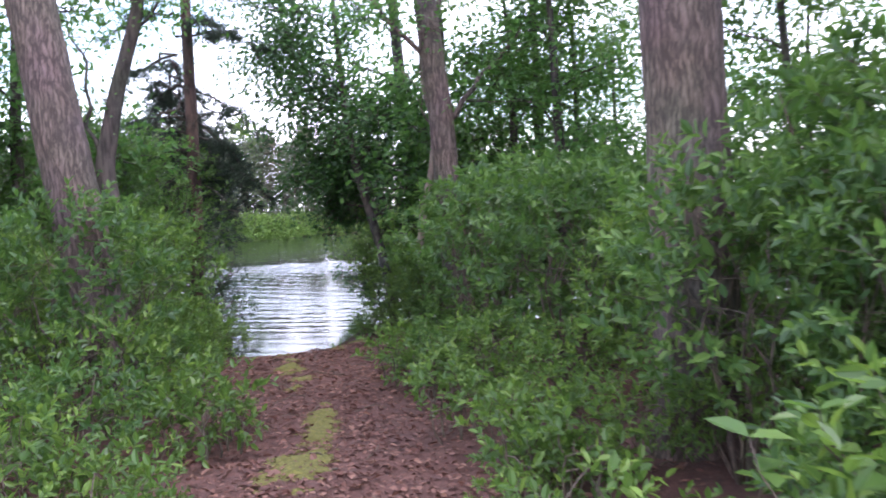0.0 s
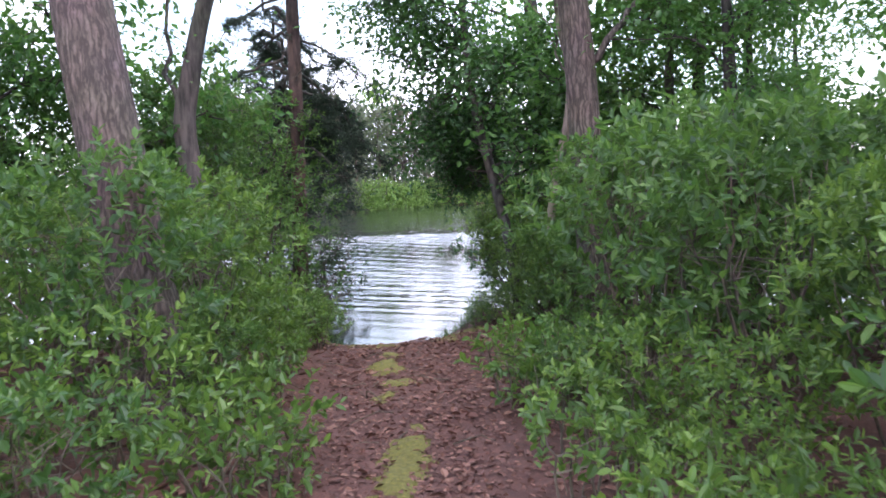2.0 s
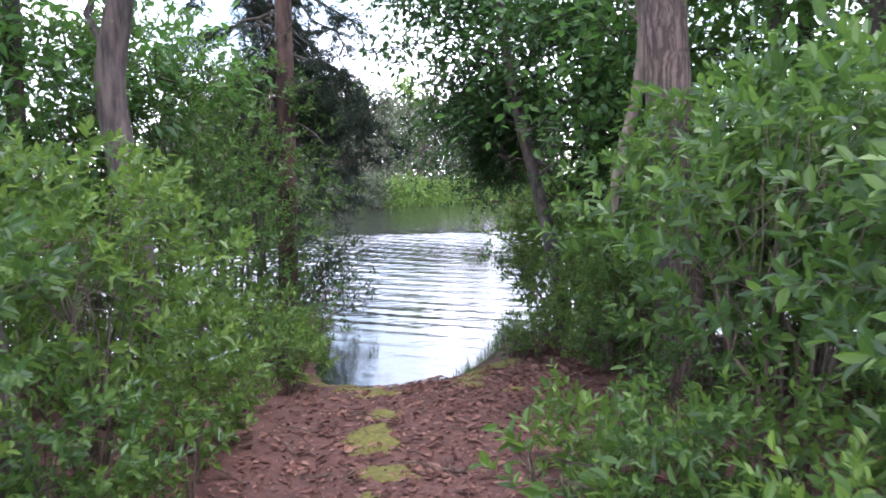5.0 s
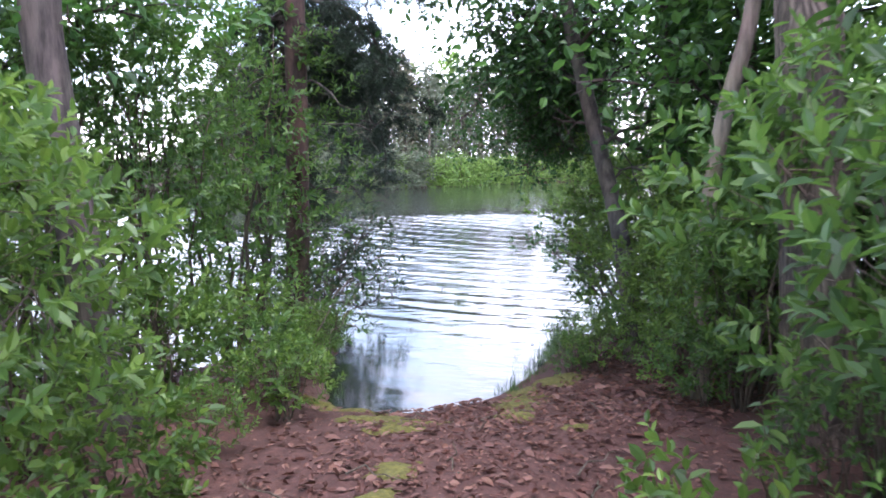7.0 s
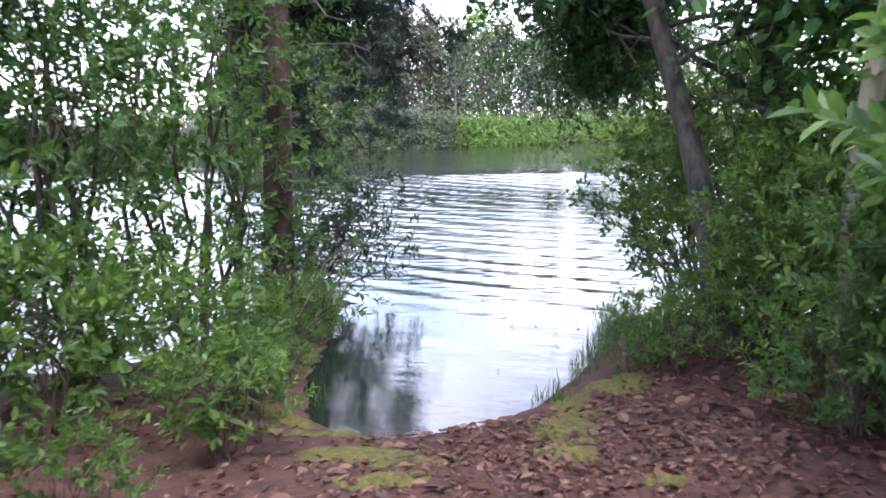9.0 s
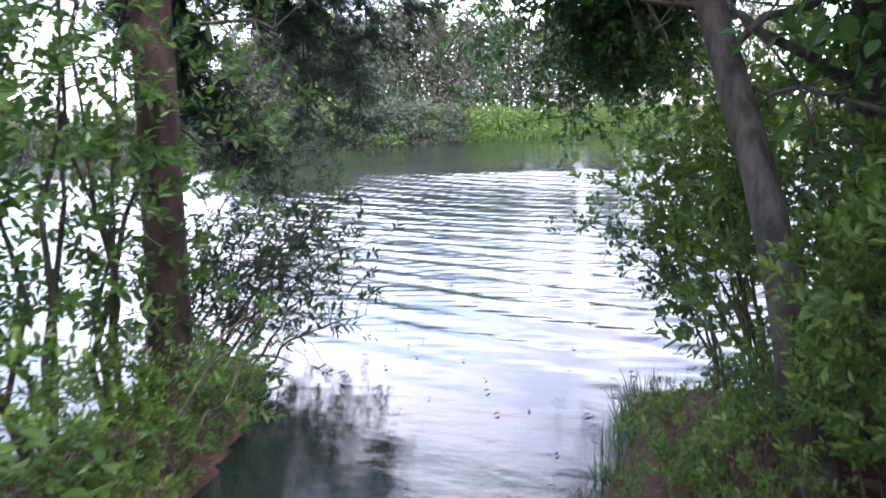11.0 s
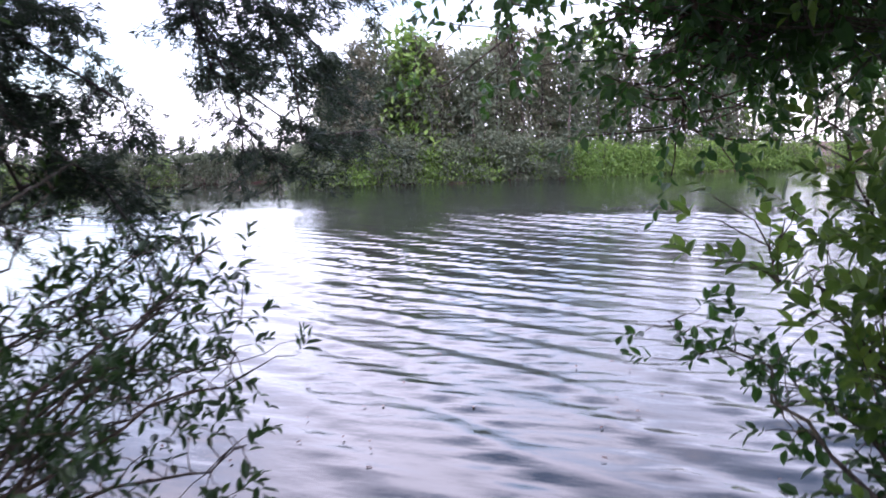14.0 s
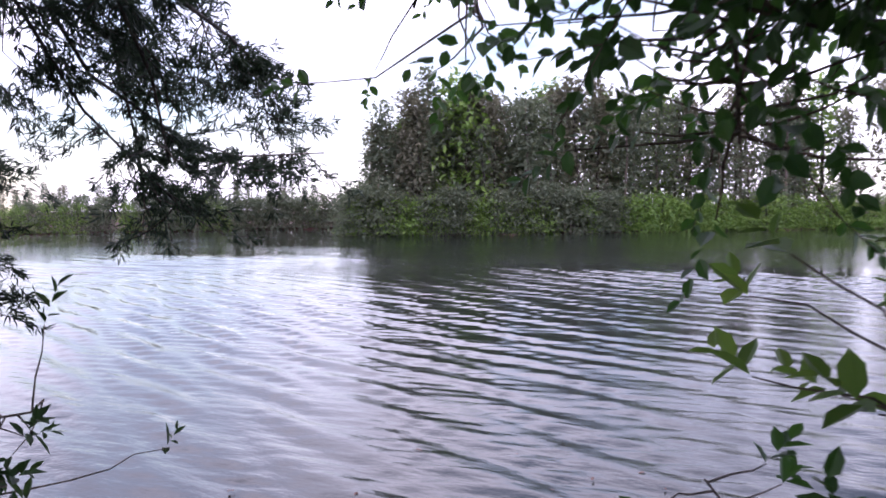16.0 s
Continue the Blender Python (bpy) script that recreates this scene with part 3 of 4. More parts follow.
hanging_branch(31, (-3.05, 16.7, 3.4), (-3.95, 19.1, 1.70), 110, 0.072, "drooping branch with broad dark leaves")
hanging_branch(32, (-3.0, 16.9, 3.7), (-5.0, 19.5, 2.2), 130, 0.075, "spreading branch with small dark leaves")
hanging_branch(33, (-3.0, 17.2, 3.6), (-4.4, 19.7, 2.24), 140, 0.075, "spreading branch with small dark leaves")
hanging_branch(34, (-2.9, 17.0, 3.4), (-3.6, 19.3, 2.14), 180, 0.07, "spreading branch with small dark leaves")
hanging_branch(35, (-2.8, 17.4, 3.4), (-3.5, 20.0, 2.2), 180, 0.07, "spreading branch with small dark leaves")
hanging_branch(37, (-2.7, 16.9, 3.2), (-3.15, 18.9, 1.95), 180, 0.07, "spreading branch with small dark leaves")
hanging_branch(38, (-2.6, 17.0, 3.3), (-2.8, 19.3, 2.1), 60, 0.08, "spreading branch with small dark leaves")
for n, end in enumerate(((-3.80, 18.75, 2.05), (-3.50, 18.60, 2.10), (-3.62, 19.20, 2.12), (-3.30, 18.90, 2.12), (-3.25, 18.55, 2.0), (-3.50, 18.95, 1.97), (-3.95, 19.0, 2.03))):
    hanging_branch(80 + n, (-2.85, 16.9, 3.3), end, 170, 0.07, "spreading branch with small dark leaves")
hanging_branch(36, (-3.2, 16.9, 4.2), (-5.4, 19.6, 2.35), 14, 0.07, "thin hanging twig with few leaves")


# ---- the pine at the water's edge, with its drooping boughs ----
def needle_spray(rng, line, r0, twigs, spread_out, needle=0.062, hang=0.35):
    """One bough: its wood, and its needles in small tufts."""
    wood = [tube(line, np.linspace(r0, 0.004, len(line)), 6, 0.05)]
    feet, ways = [], []
    for _ in range(twigs):
        w = rng.uniform(2, len(line) - 1)
        p = line[int(w)] + (line[min(int(w) + 1, len(line) - 1)] - line[int(w)]) * (w % 1)
        way = unit(rng.normal(0, 1, 3) * np.array([1, 1, 0.45]) + unit(line[-1] - line[0]) * 0.7 + np.array([0, 0, -hang]))
        q = p + way * spread_out * rng.uniform(0.3, 0.9)
        tl = bend(rng, p, q, 5, 0.08, 0.3)
        wood.append(tube(tl, np.linspace(0.004, 0.0015, 5), 3))
        for s in np.linspace(0.25, 1, 5):
            feet.append(tl[0] + (tl[-1] - tl[0]) * s + rng.normal(0, 0.012, 3))
            ways.append(way)
    feet, ways = np.repeat(np.array(feet), 14, 0), np.repeat(np.array(ways), 14, 0)
    along = unit(ways * 0.7 + rng.normal(0, 0.55, feet.shape) + np.array([0, 0, -0.1]))
    lv = leaf_arrays(feet + rng.normal(0, 0.012, feet.shape), along, rng.normal(0, 1, feet.shape), needle * rng.uniform(0.6, 1.2, len(feet)), 0.0075, "lance")
    return join(wood), lv


def pine(seed, x, y):
    rng = np.random.default_rng(seed)
    z0 = gz(x, y)
    thing = tagged(new("pine_tree"), "slender pine with reddish brown bark and drooping boughs over water", "tree")
    thing.matrix_world = pose(x, y, z0)
    h = np.linspace(0, 1, 90)
    line = np.stack([0.03 * np.sin(h * 9) + 0.58 * h, 0.02 * np.cos(h * 7), -0.1 + 13 * h], 1)
    part("trunk", mesh_from("trunk", *tube(line, (0.125 - 0.085 * h) * (1 + 0.5 * np.exp(-h * 60)), 30, 0.045, 4.0, 14), BARK_PINE, True), thing)
    boughs = [  # height on the trunk, reach, twigs, spread
        (2.6, (-1.4, 3.1, -1.50), 70, 0.42), (2.5, (-2.0, 2.4, -1.35), 70, 0.42), (2.9, (-1.9, 3.2, -1.2), 80, 0.45), (3.3, (-1.3, 3.6, -1.1), 90, 0.48),
        (3.1, (-1.0, 3.6, -1.60), 80, 0.45), (3.3, (-1.6, 3.0, -1.55), 80, 0.45), (3.0, (-0.5, 3.2, -1.35), 70, 0.42), (3.4, (-2.0, 2.5, -1.50), 70, 0.45),
        (3.6, (-1.1, 3.9, -1.45), 90, 0.48), (2.8, (-1.5, 2.9, -1.45), 70, 0.42), (3.8, (0.2, 2.9, -1.50), 70, 0.45), (3.9, (-0.6, 3.1, -1.35), 80, 0.48),
        (4.1, (-1.5, 3.3, -1.35), 90, 0.48), (4.3, (-0.9, 3.5, -1.35), 90, 0.48), (4.5, (-2.2, 2.7, -1.3), 80, 0.48), (4.7, (-0.3, 3.3, -1.4), 80, 0.48), (4.9, (-1.4, 3.1, -1.2), 80, 0.48),
        (3.6, (0.9, 1.6, -1.2), 54, 0.42), (4.4, (1.1, 0.9, -0.9), 54, 0.45), (4.0, (-1.4, -0.4, -0.8), 54, 0.45), (4.9, (-1.6, 0.6, -0.6), 54, 0.45),
        (5.4, (1.2, -0.5, -0.3), 50, 0.45), (5.9, (-1.2, -0.9, 0.0), 50, 0.45), (6.4, (0.9, 1.0, 0.2), 50, 0.45), (7.0, (-0.9, 0.8, 0.3), 46, 0.45), (3.2, (1.0, 0.5, -0.5), 40, 0.4), (3.3, (-1.0, 0.3, -0.3), 40, 0.4), (5.2, (1.3, 0.6, -0.2), 50, 0.45), (5.6, (-1.5, 0.5, -0.2), 50, 0.45), (6.1, (1.4, -0.2, 0.1), 50, 0.45),
        (6.7, (-1.3, -0.4, 0.2), 50, 0.45), (7.4, (1.1, 0.4, 0.3), 46, 0.45), (8.0, (-1.0, 0.2, 0.3), 46, 0.45),
        (3.2, (-0.8, 4.3, -1.45), 120, 0.42), (3.4, (-1.3, 4.4, -1.50), 120, 0.42), (3.0, (-1.7, 3.9, -1.50), 120, 0.42), (2.8, (-2.3, 3.4, -1.30), 110, 0.42), (3.6, (-1.9, 4.2, -1.40), 120, 0.42), (3.5, (-2.6, 3.8, -1.45), 120, 0.42),
        (3.9, (-1.0, 4.4, -1.20), 120, 0.46), (4.4, (-2.4, 3.9, -1.30), 120, 0.46), (3.8, (-3.0, 3.2, -1.60), 110, 0.42)]
    for zb, reach, twigs, out in boughs:
        a = np.array([0, 0, zb])
        ln = bend(rng, a, a + np.array(reach), 12, -0.10, 0.35)
        wood, lv = needle_spray(rng, ln, 0.026, twigs, out)
        bough = part("bough", mesh_from("bough", *wood, BARK_DARK, True), thing)
        part("needles", mesh_from("needles", *lv, NEEDLES), bough)
    for zb in (1.7, 2.2, 2.5, 2.8, 3.2, 3.5, 3.8):
        for _ in range(2):
            ang = rng.uniform(0, 6.3)
            a = np.array([0, 0, zb + rng.uniform(-0.2, 0.2)])
            ln = bend(rng, a, a + np.array([math.cos(ang), math.sin(ang), rng.uniform(-0.5, 0.15)]) * rng.uniform(0.6, 1.3), 8, 0.05, 0.5)
            tw = [tube(ln, np.linspace(0.013, 0.003, 8), 5)]
            for _ in range(5):
                p = ln[rng.integers(3, 8)]
                tw.append(tube(bend(rng, p, p + rng.normal(0, 0.16, 3) + np.array([0, 0, -0.08]), 4, 0, 0.3), np.linspace(0.004, 0.0015, 4), 3))
            part("dead_branch", mesh_from("dead_branch", *join(tw), BARK_DARK), thing, "bare dead branch")
    return thing


pine(41, -5.41, 15.6)

# ---- younger trees that fill the wood on both sides ----
YOUNG = []
for k, (ht, lean_x) in enumerate(((7.5, 0.3), (9.0, -0.35), (6.5, 0.15), (10.5, -0.1))):
    r = np.random.default_rng(50 + k)
    limbs = []
    for j in range(11):
        u, a = 0.2 + 0.07 * j, j * 2.4 + k
        reach = 1.5 * (1.1 - 0.5 * u)
        limbs.append((u, (math.cos(a) * reach, math.sin(a) * reach, r.uniform(0.2, 0.9)), 11))
    YOUNG.append(broad_tree("young_tree", 60 + k, [(0, 0, -0.1), (0.05, 0, ht * 0.3), (lean_x, 0.1, ht * 0.65), (lean_x * 1.6, 0, ht)], [0.075 + 0.012 * k, 0.065 + 0.012 * k, 0.045, 0.012], limbs,
                            0.125, BARK_DARK, LEAF_TREE if k % 2 else LEAF_SHRUB, "slender young tree with sparse fresh green leaves", per=30, clump=0.34, seg=12, rough=0.06, steps=40))
YOUNG_AT = [(-8.6, 12.8), (-7.2, 11.6), (-9.6, 10.2), (-11.5, 12.2), (-6.6, 9.0), (-13.5, 9.5), (-8.5, 7.0), (-15, 11.5), (1.2, 15.9), (2.6, 13.4), (4.6, 15.2), (0.6, 16.6), (3.4, 11.2), (6.2, 12.8),
            (5.2, 9.4), (8.2, 14.8), (7.6, 10.2), (4.4, 6.4), (10.5, 12.5), (-5.5, 4.0), (2.0, 17.0), (-6.6, 12.9), (0.2, 15.2), (0.9, 13.9)]
for n, (x, y) in enumerate(YOUNG_AT):
    m = pose(x, y, gz(x, y), 0, 0, n * 77) @ Matrix.Scale(0.85 + 0.3 * ((n * 37) % 10) / 10, 4)
    if n < len(YOUNG):
        YOUNG[n].matrix_world = m
        YOUNG[n]["group"] = "young trees in the wood"
    else:
        copy_thing(YOUNG[n % len(YOUNG)], m)["group"] = "young trees in the wood"

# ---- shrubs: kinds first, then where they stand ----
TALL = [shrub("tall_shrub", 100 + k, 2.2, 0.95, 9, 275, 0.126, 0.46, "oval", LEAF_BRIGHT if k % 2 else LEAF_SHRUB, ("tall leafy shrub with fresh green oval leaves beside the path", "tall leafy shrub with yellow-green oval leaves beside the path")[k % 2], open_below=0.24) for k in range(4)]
LOW = [shrub("low_shrub", 120 + k, 1.0, 0.6, 6, 120, 0.112, 0.46, "oval", LEAF_BRIGHT if k else LEAF_SHRUB, "low green shrub with pointed oval leaves on the forest floor", leaves=8) for k in range(3)]
THIN = [shrub("shoreline_sapling", 140 + k, 3.6, 0.95, 5, 400, 0.105, 0.48, "oval", LEAF_SHRUB, "thin many-stemmed sapling with sparse leaves at the shore", "sapling", leaves=9, open_below=0.16) for k in range(3)]
SEED = [shrub("seedling", 160 + k, 0.38, 0.22, 3, 26, 0.075, 0.5, "oval", LEAF_BRIGHT, "small green seedling growing through leaf litter", "seedling", leaves=6, twig=0.1) for k in range(3)]
OVER = [shrub("waterside_shrub", 180 + k, 1.8, 0.85, 9, 340, 0.092, 0.46, "oval", LEAF_BRIGHT, "dense green shrub leaning out over the pond", leaves=9, open_below=0.03, lean=(0.0, 0.75)) for k in range(2)]


def arching_shrub(seed, foot, tips, sprigs, leaf, aspect, mat, label, bare=0.4, loose=0.2):
    """A shrub on the bank whose stems arch out to the given tips, with leafy sprigs along their outer part."""
    rng = np.random.default_rng(seed)
    thing = tagged(new("waterside_shrub"), label, "shrub", "shrubs arching over the pond")
    origin = np.array([foot[0], foot[1], max(gz(*foot), 0.0)])
    thing.matrix_world = pose(*origin)
    leaves, wood = [], []
    for tip in tips:
        line = bend(rng, rng.normal(0, 0.05, 3) * np.array([1, 1, 0]) - np.array([0, 0, 0.08]), np.array(tip) - origin, 14, -0.12, 0.25)
        part("stem", mesh_from("stem", *tube(line, np.linspace(0.013, 0.003, 14), 6, 0.05), TWIG, True), thing)
        ends, out = [], []
        for _ in range(sprigs):
            w = 13 * (bare + (0.999 - bare) * rng.uniform(0, 1) ** 0.8)
            i = int(w)
            p = line[i] + (line[i + 1] - line[i]) * (w % 1)
            q = p + rng.normal(0, loose, 3) * np.array([1, 1, 0.7]) + np.array([0, 0, 0.03])
            wood.append(tube(bend(rng, p, q, 4, -0.05, 0.25), np.linspace(0.004, 0.0018, 4), 3))
            ends.append(q)
            out.append(unit(q - p + unit(line[13] - line[8]) * 0.1))
        lv, tw = shoots(rng, np.array(ends), np.array(out), 7, leaf, aspect, "oval", 0.12, 0.0, 0.9)
        leaves.append(lv)
        wood += tw
    part("foliage", mesh_from("foliage", *join(leaves), mat), thing)
    tagged(part("brushwood", mesh_from("brushwood", *join(wood), TWIG), thing), kind="stuff")
    return thing


used = set()


def stand(kinds, places, group, seed, face=None):
    rng = random.Random(seed)
    for n, (x, y, s) in enumerate(places):
        kind = kinds[n % len(kinds)]
        m = pose(x, y, gz(x, y) - 0.01, rng.uniform(-4, 4), rng.uniform(-4, 4), rng.uniform(0, 360) if face is None else face + rng.uniform(-25, 25)) @ Matrix.Scale(s, 4)
        if kind.name in used:
            ob = copy_thing(kind, m)
        else:
            used.add(kind.name)
            ob = kind
            ob.matrix_world = m
        ob["group"] = group


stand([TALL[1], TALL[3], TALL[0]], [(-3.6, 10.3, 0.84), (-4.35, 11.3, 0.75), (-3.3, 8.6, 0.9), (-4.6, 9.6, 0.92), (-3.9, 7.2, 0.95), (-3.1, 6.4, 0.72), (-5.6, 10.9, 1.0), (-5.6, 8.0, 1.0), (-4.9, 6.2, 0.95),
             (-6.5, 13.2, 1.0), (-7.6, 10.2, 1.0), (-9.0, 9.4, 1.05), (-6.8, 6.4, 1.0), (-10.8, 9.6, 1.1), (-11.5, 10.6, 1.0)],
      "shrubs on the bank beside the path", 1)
stand([TALL[2], TALL[0], TALL[2], TALL[3]], [(0.15, 11.2, 1.0), (0.9, 9.9, 1.08), (-0.25, 12.6, 0.95), (1.7, 8.95, 0.98), (-0.5, 14.2, 0.85), (2.2, 10.8, 1.1), (1.3, 12.4, 1.05), (2.9, 8.6, 1.1), (3.0, 6.6, 1.12), (0.4, 14.4, 1.05), (2.5, 13.6, 1.1),
             (4.2, 10.4, 1.1), (4.4, 8.0, 1.1), (3.8, 5.2, 1.05), (1.9, 15.6, 1.0), (-0.6, 15.4, 0.95), (4.6, 13.4, 1.1), (6.4, 11.2, 1.15), (6.0, 7.0, 1.1), (2.75, 4.6, 0.9), (3.3, 7.5, 1.1), (2.75, 7.5, 0.95), (0.7, 16.4, 1.0), (3.2, 15.6, 1.1), (-0.2, 16.5, 1.0)],
      "shrubs along the path towards the pond", 2)
stand(LOW, [(-2.3, 7.0, 0.8), (-2.75, 8.1, 0.95), (-2.0, 5.9, 0.75), (-2.9, 9.5, 0.9), (-3.45, 11.0, 0.7), (-3.75, 12.0, 0.55), (-2.7, 5.2, 0.85), (-1.6, 5.0, 0.6), (-3.8, 12.9, 0.72), (-4.3, 13.4, 0.7), (-4.9, 14.0, 0.8), (-4.95, 14.9, 0.5), (-4.7, 14.35, 0.45), (-5.15, 15.35, 0.5), (-4.55, 14.5, 0.36), (-1.2, 13.95, 0.6), (-1.35, 14.3, 0.55), (-4.75, 14.95, 0.4), (-4.95, 15.45, 0.4), (-5.15, 15.85, 0.4), (-5.3, 15.0, 0.7), (-5.35, 15.85, 0.5),
            (-3.4, 5.8, 1.0), (-2.1, 4.3, 0.7), (-5.4, 13.6, 0.9), (-4.7, 12.7, 0.95), (-5.1, 13.05, 1.15), (-5.3, 12.4, 1.2), (-2.55, 6.1, 0.6), (-3.0, 7.3, 0.9)], "low shrubs beside the path", 3)
stand(LOW, [(-0.35, 10.2, 0.85), (0.3, 9.0, 0.8), (0.75, 7.9, 0.7), (-0.45, 12.4, 0.7), (1.35, 7.0, 0.6), (0.05, 10.3, 1.0), (1.95, 5.0, 1.0),
            (2.25, 4.2, 1.15), (0.9, 8.6, 1.0), (2.4, 5.6, 1.0), (2.1, 7.1, 0.9), (2.4, 6.8, 1.15), (-2.42, 15.2, 0.42), (-2.45, 15.65, 0.45), (-2.15, 15.3, 0.6), (-2.1, 15.9, 0.6)], "low shrubs along the path", 4)
stand(LOW, [(0.4, 12.9, 1.1), (1.2, 13.4, 1.2), (2.2, 12.6, 1.2), (3.0, 12.3, 1.2), (1.7, 14.6, 1.2), (2.9, 14.4, 1.2), (0.2, 15.2, 1.1), (3.9, 12.0, 1.2), (-0.2, 13.4, 0.9), (1.2, 11.2, 1.1), (2.9, 9.8, 1.2),
            (-6.0, 12.2, 1.1), (-6.8, 12.4, 1.2), (-7.8, 11.8, 1.2), (-5.2, 11.6, 1.1)], "low shrubs deeper in the wood", 13)
stand([TALL[0]], [(1.9, 6.75, 0.92), (-0.95, 13.85, 0.62), (2.6, 5.9, 0.95)], "shrubs along the path towards the pond", 14)
stand(THIN, [(-5.65, 14.9, 0.95), (-5.9, 14.2, 1.05), (-6.5, 13.7, 1.0), (-7.3, 13.5, 0.95), (-8.2, 13.4, 1.05), (-5.5, 13.7, 0.85), (-6.2, 13.1, 1.0), (-9.4, 13.3, 1.0), (-10.6, 13.0, 1.0), (-7.7, 12.9, 1.0), (-5.75, 15.5, 0.9)], "saplings at the shore", 5)
DARK_SHRUB, GREEN_SHRUB = "open shrub with small dark leathery leaves arching over the pond", "leafy green shrub reaching out over the pond"
arching_shrub(801, (-5.65, 16.2), [(-6.25, 18.6, 0.55), (-5.9, 18.3, 0.95), (-5.3, 17.7, 0.5), (-5.1, 17.5, 0.85), (-5.6, 17.9, 1.3), (-5.0, 17.2, 0.35), (-6.1, 17.9, 0.5), (-5.75, 18.1, 0.75), (-5.45, 17.5, 1.1)], 24, 0.09, 0.40, LEAF_LEATHERY, DARK_SHRUB, 0.25, 0.16)
arching_shrub(802, (-5.9, 16.05), [(-6.6, 18.4, 1.2), (-6.3, 17.6, 1.55), (-6.9, 17.8, 0.8), (-5.7, 17.3, 1.1), (-6.4, 17.2, 0.6), (-5.6, 17.0, 0.6), (-7.0, 17.2, 1.3), (-6.5, 18.0, 0.9), (-6.0, 17.6, 0.9), (-6.8, 17.0, 0.7)], 29, 0.09, 0.40, LEAF_LEATHERY, DARK_SHRUB, 0.25, 0.18)
arching_shrub(803, (-4.75, 14.75), [(-4.75, 15.6, 0.75), (-4.6, 15.2, 0.45), (-5.4, 15.7, 0.9)], 15, 0.085, 0.42, LEAF_SHRUB, DARK_SHRUB, 0.3, 0.16)
arching_shrub(804, (-2.45, 17.25), [(-3.95, 18.85, 0.90), (-3.5, 18.75, 0.80), (-3.15, 18.6, 0.62), (-3.0, 18.3, 0.55), (-2.9, 18.5, 0.4)], 28, 0.075, 0.62, LEAF_DARK, GREEN_SHRUB, 0.4, 0.10)
arching_shrub(805, (-2.2, 17.3), [(-3.50, 18.65, 1.27), (-3.25, 18.75, 1.65), (-3.15, 18.35, 1.0), (-3.1, 18.5, 0.8), (-3.0, 18.3, 1.55), (-2.95, 18.1, 1.2), (-3.1, 18.6, 1.30), (-3.1, 18.9, 1.95), (-2.8, 18.5, 1.6), (-2.7, 18.4, 1.0), (-2.9, 18.2, 2.1)], 40, 0.09, 0.62, LEAF_BRIGHT, GREEN_SHRUB, 0.4, 0.12)
arching_shrub(806, (-1.75, 17.2), [(-2.5, 18.8, 1.9), (-2.2, 18.9, 1.3), (-2.1, 18.6, 2.2), (-1.6, 18.9, 1.7), (-1.2, 18.5, 1.9), (-2.5, 18.3, 0.6), (-2.0, 18.6, 0.7)], 34, 0.10, 0.6, LEAF_BRIGHT, GREEN_SHRUB, 0.3, 0.2)
stand(OVER, [(-1.9, 17.15, 1.0), (-1.3, 17.2, 1.1), (-0.7, 17.2, 1.15), (-1.85, 16.75, 1.1)], "shrubs beside the leaning tree", 7, 0)
stand([TALL[1]], [(-1.35, 15.4, 0.80), (-1.65, 15.5, 0.58), (-1.25, 16.1, 0.9), (-0.95, 15.2, 0.85), (-0.9, 14.35, 0.78), (-1.25, 16.6, 0.8), (-0.9, 16.9, 1.0)], "shrubs beside the leaning tree", 9)
rs = random.Random(5)
spots = []
for _ in range(80):
    y = rs.uniform(4.5, 11.4)
    side = rs.choice((-1, 1))
    mid = np.interp(y, [4, 7, 9.5, 11.5, 13.5], [0.1, -0.4, -1.4, -2.1, -2.7])
    spots.append((mid + side * rs.uniform(0.75, 1.6), y, rs.uniform(0.6, 1.25)))
stand(SEED, spots, "seedlings at the edges of the path", 8)


# ---- moss, litter and other small things on the ground ----
def soil_bump(x, y):
    p = Vector((x * 2.3, y * 2.3, 0.3))
    return 0.035 * noise.noise(p) + 0.018 * noise.noise(p * 4.1)


def moss_patch(x, y, rx, ry, turn, seed):
    """A low cushion that sinks into the soil along a ragged edge, with holes and stray tufts."""
    ct, st = math.cos(radians(turn)), math.sin(radians(turn))
    xs, ys = np.arange(-1.5, 1.51, 0.022 / rx), np.arange(-1.5, 1.51, 0.026 / ry)
    v, f = sheet(xs, ys, lambda gx, gy: 0 * gx)
    u, w = v[:, 0], v[:, 1]
    px, py = x + u * rx * ct - w * ry * st, y + u * rx * st + w * ry * ct
    spots = [Vector((a, b, seed * 0.1)) for a, b in zip(px, py)]
    mask = 0.75 - np.hypot(u, w) + np.array([0.42 * noise.noise(q * 4.5) + 0.26 * noise.noise(q * 15) for q in spots])
    fine = np.array([soil_bump(q[0], q[1]) + 0.008 * noise.noise(q * 40) for q in spots])
    v = np.stack([px, py, ground_height(px, py) + fine + 0.004 + 0.05 * np.clip(mask, -0.5, 0.45)], 1)
    f = f[mask[f].max(1) > -0.25]
    ob = new("moss_patch", mesh_from("moss_patch", v, f, MOSS, True))
    return tagged(ob, "yellow-green cushion of moss on the brown path", "moss", "moss patches on the path")


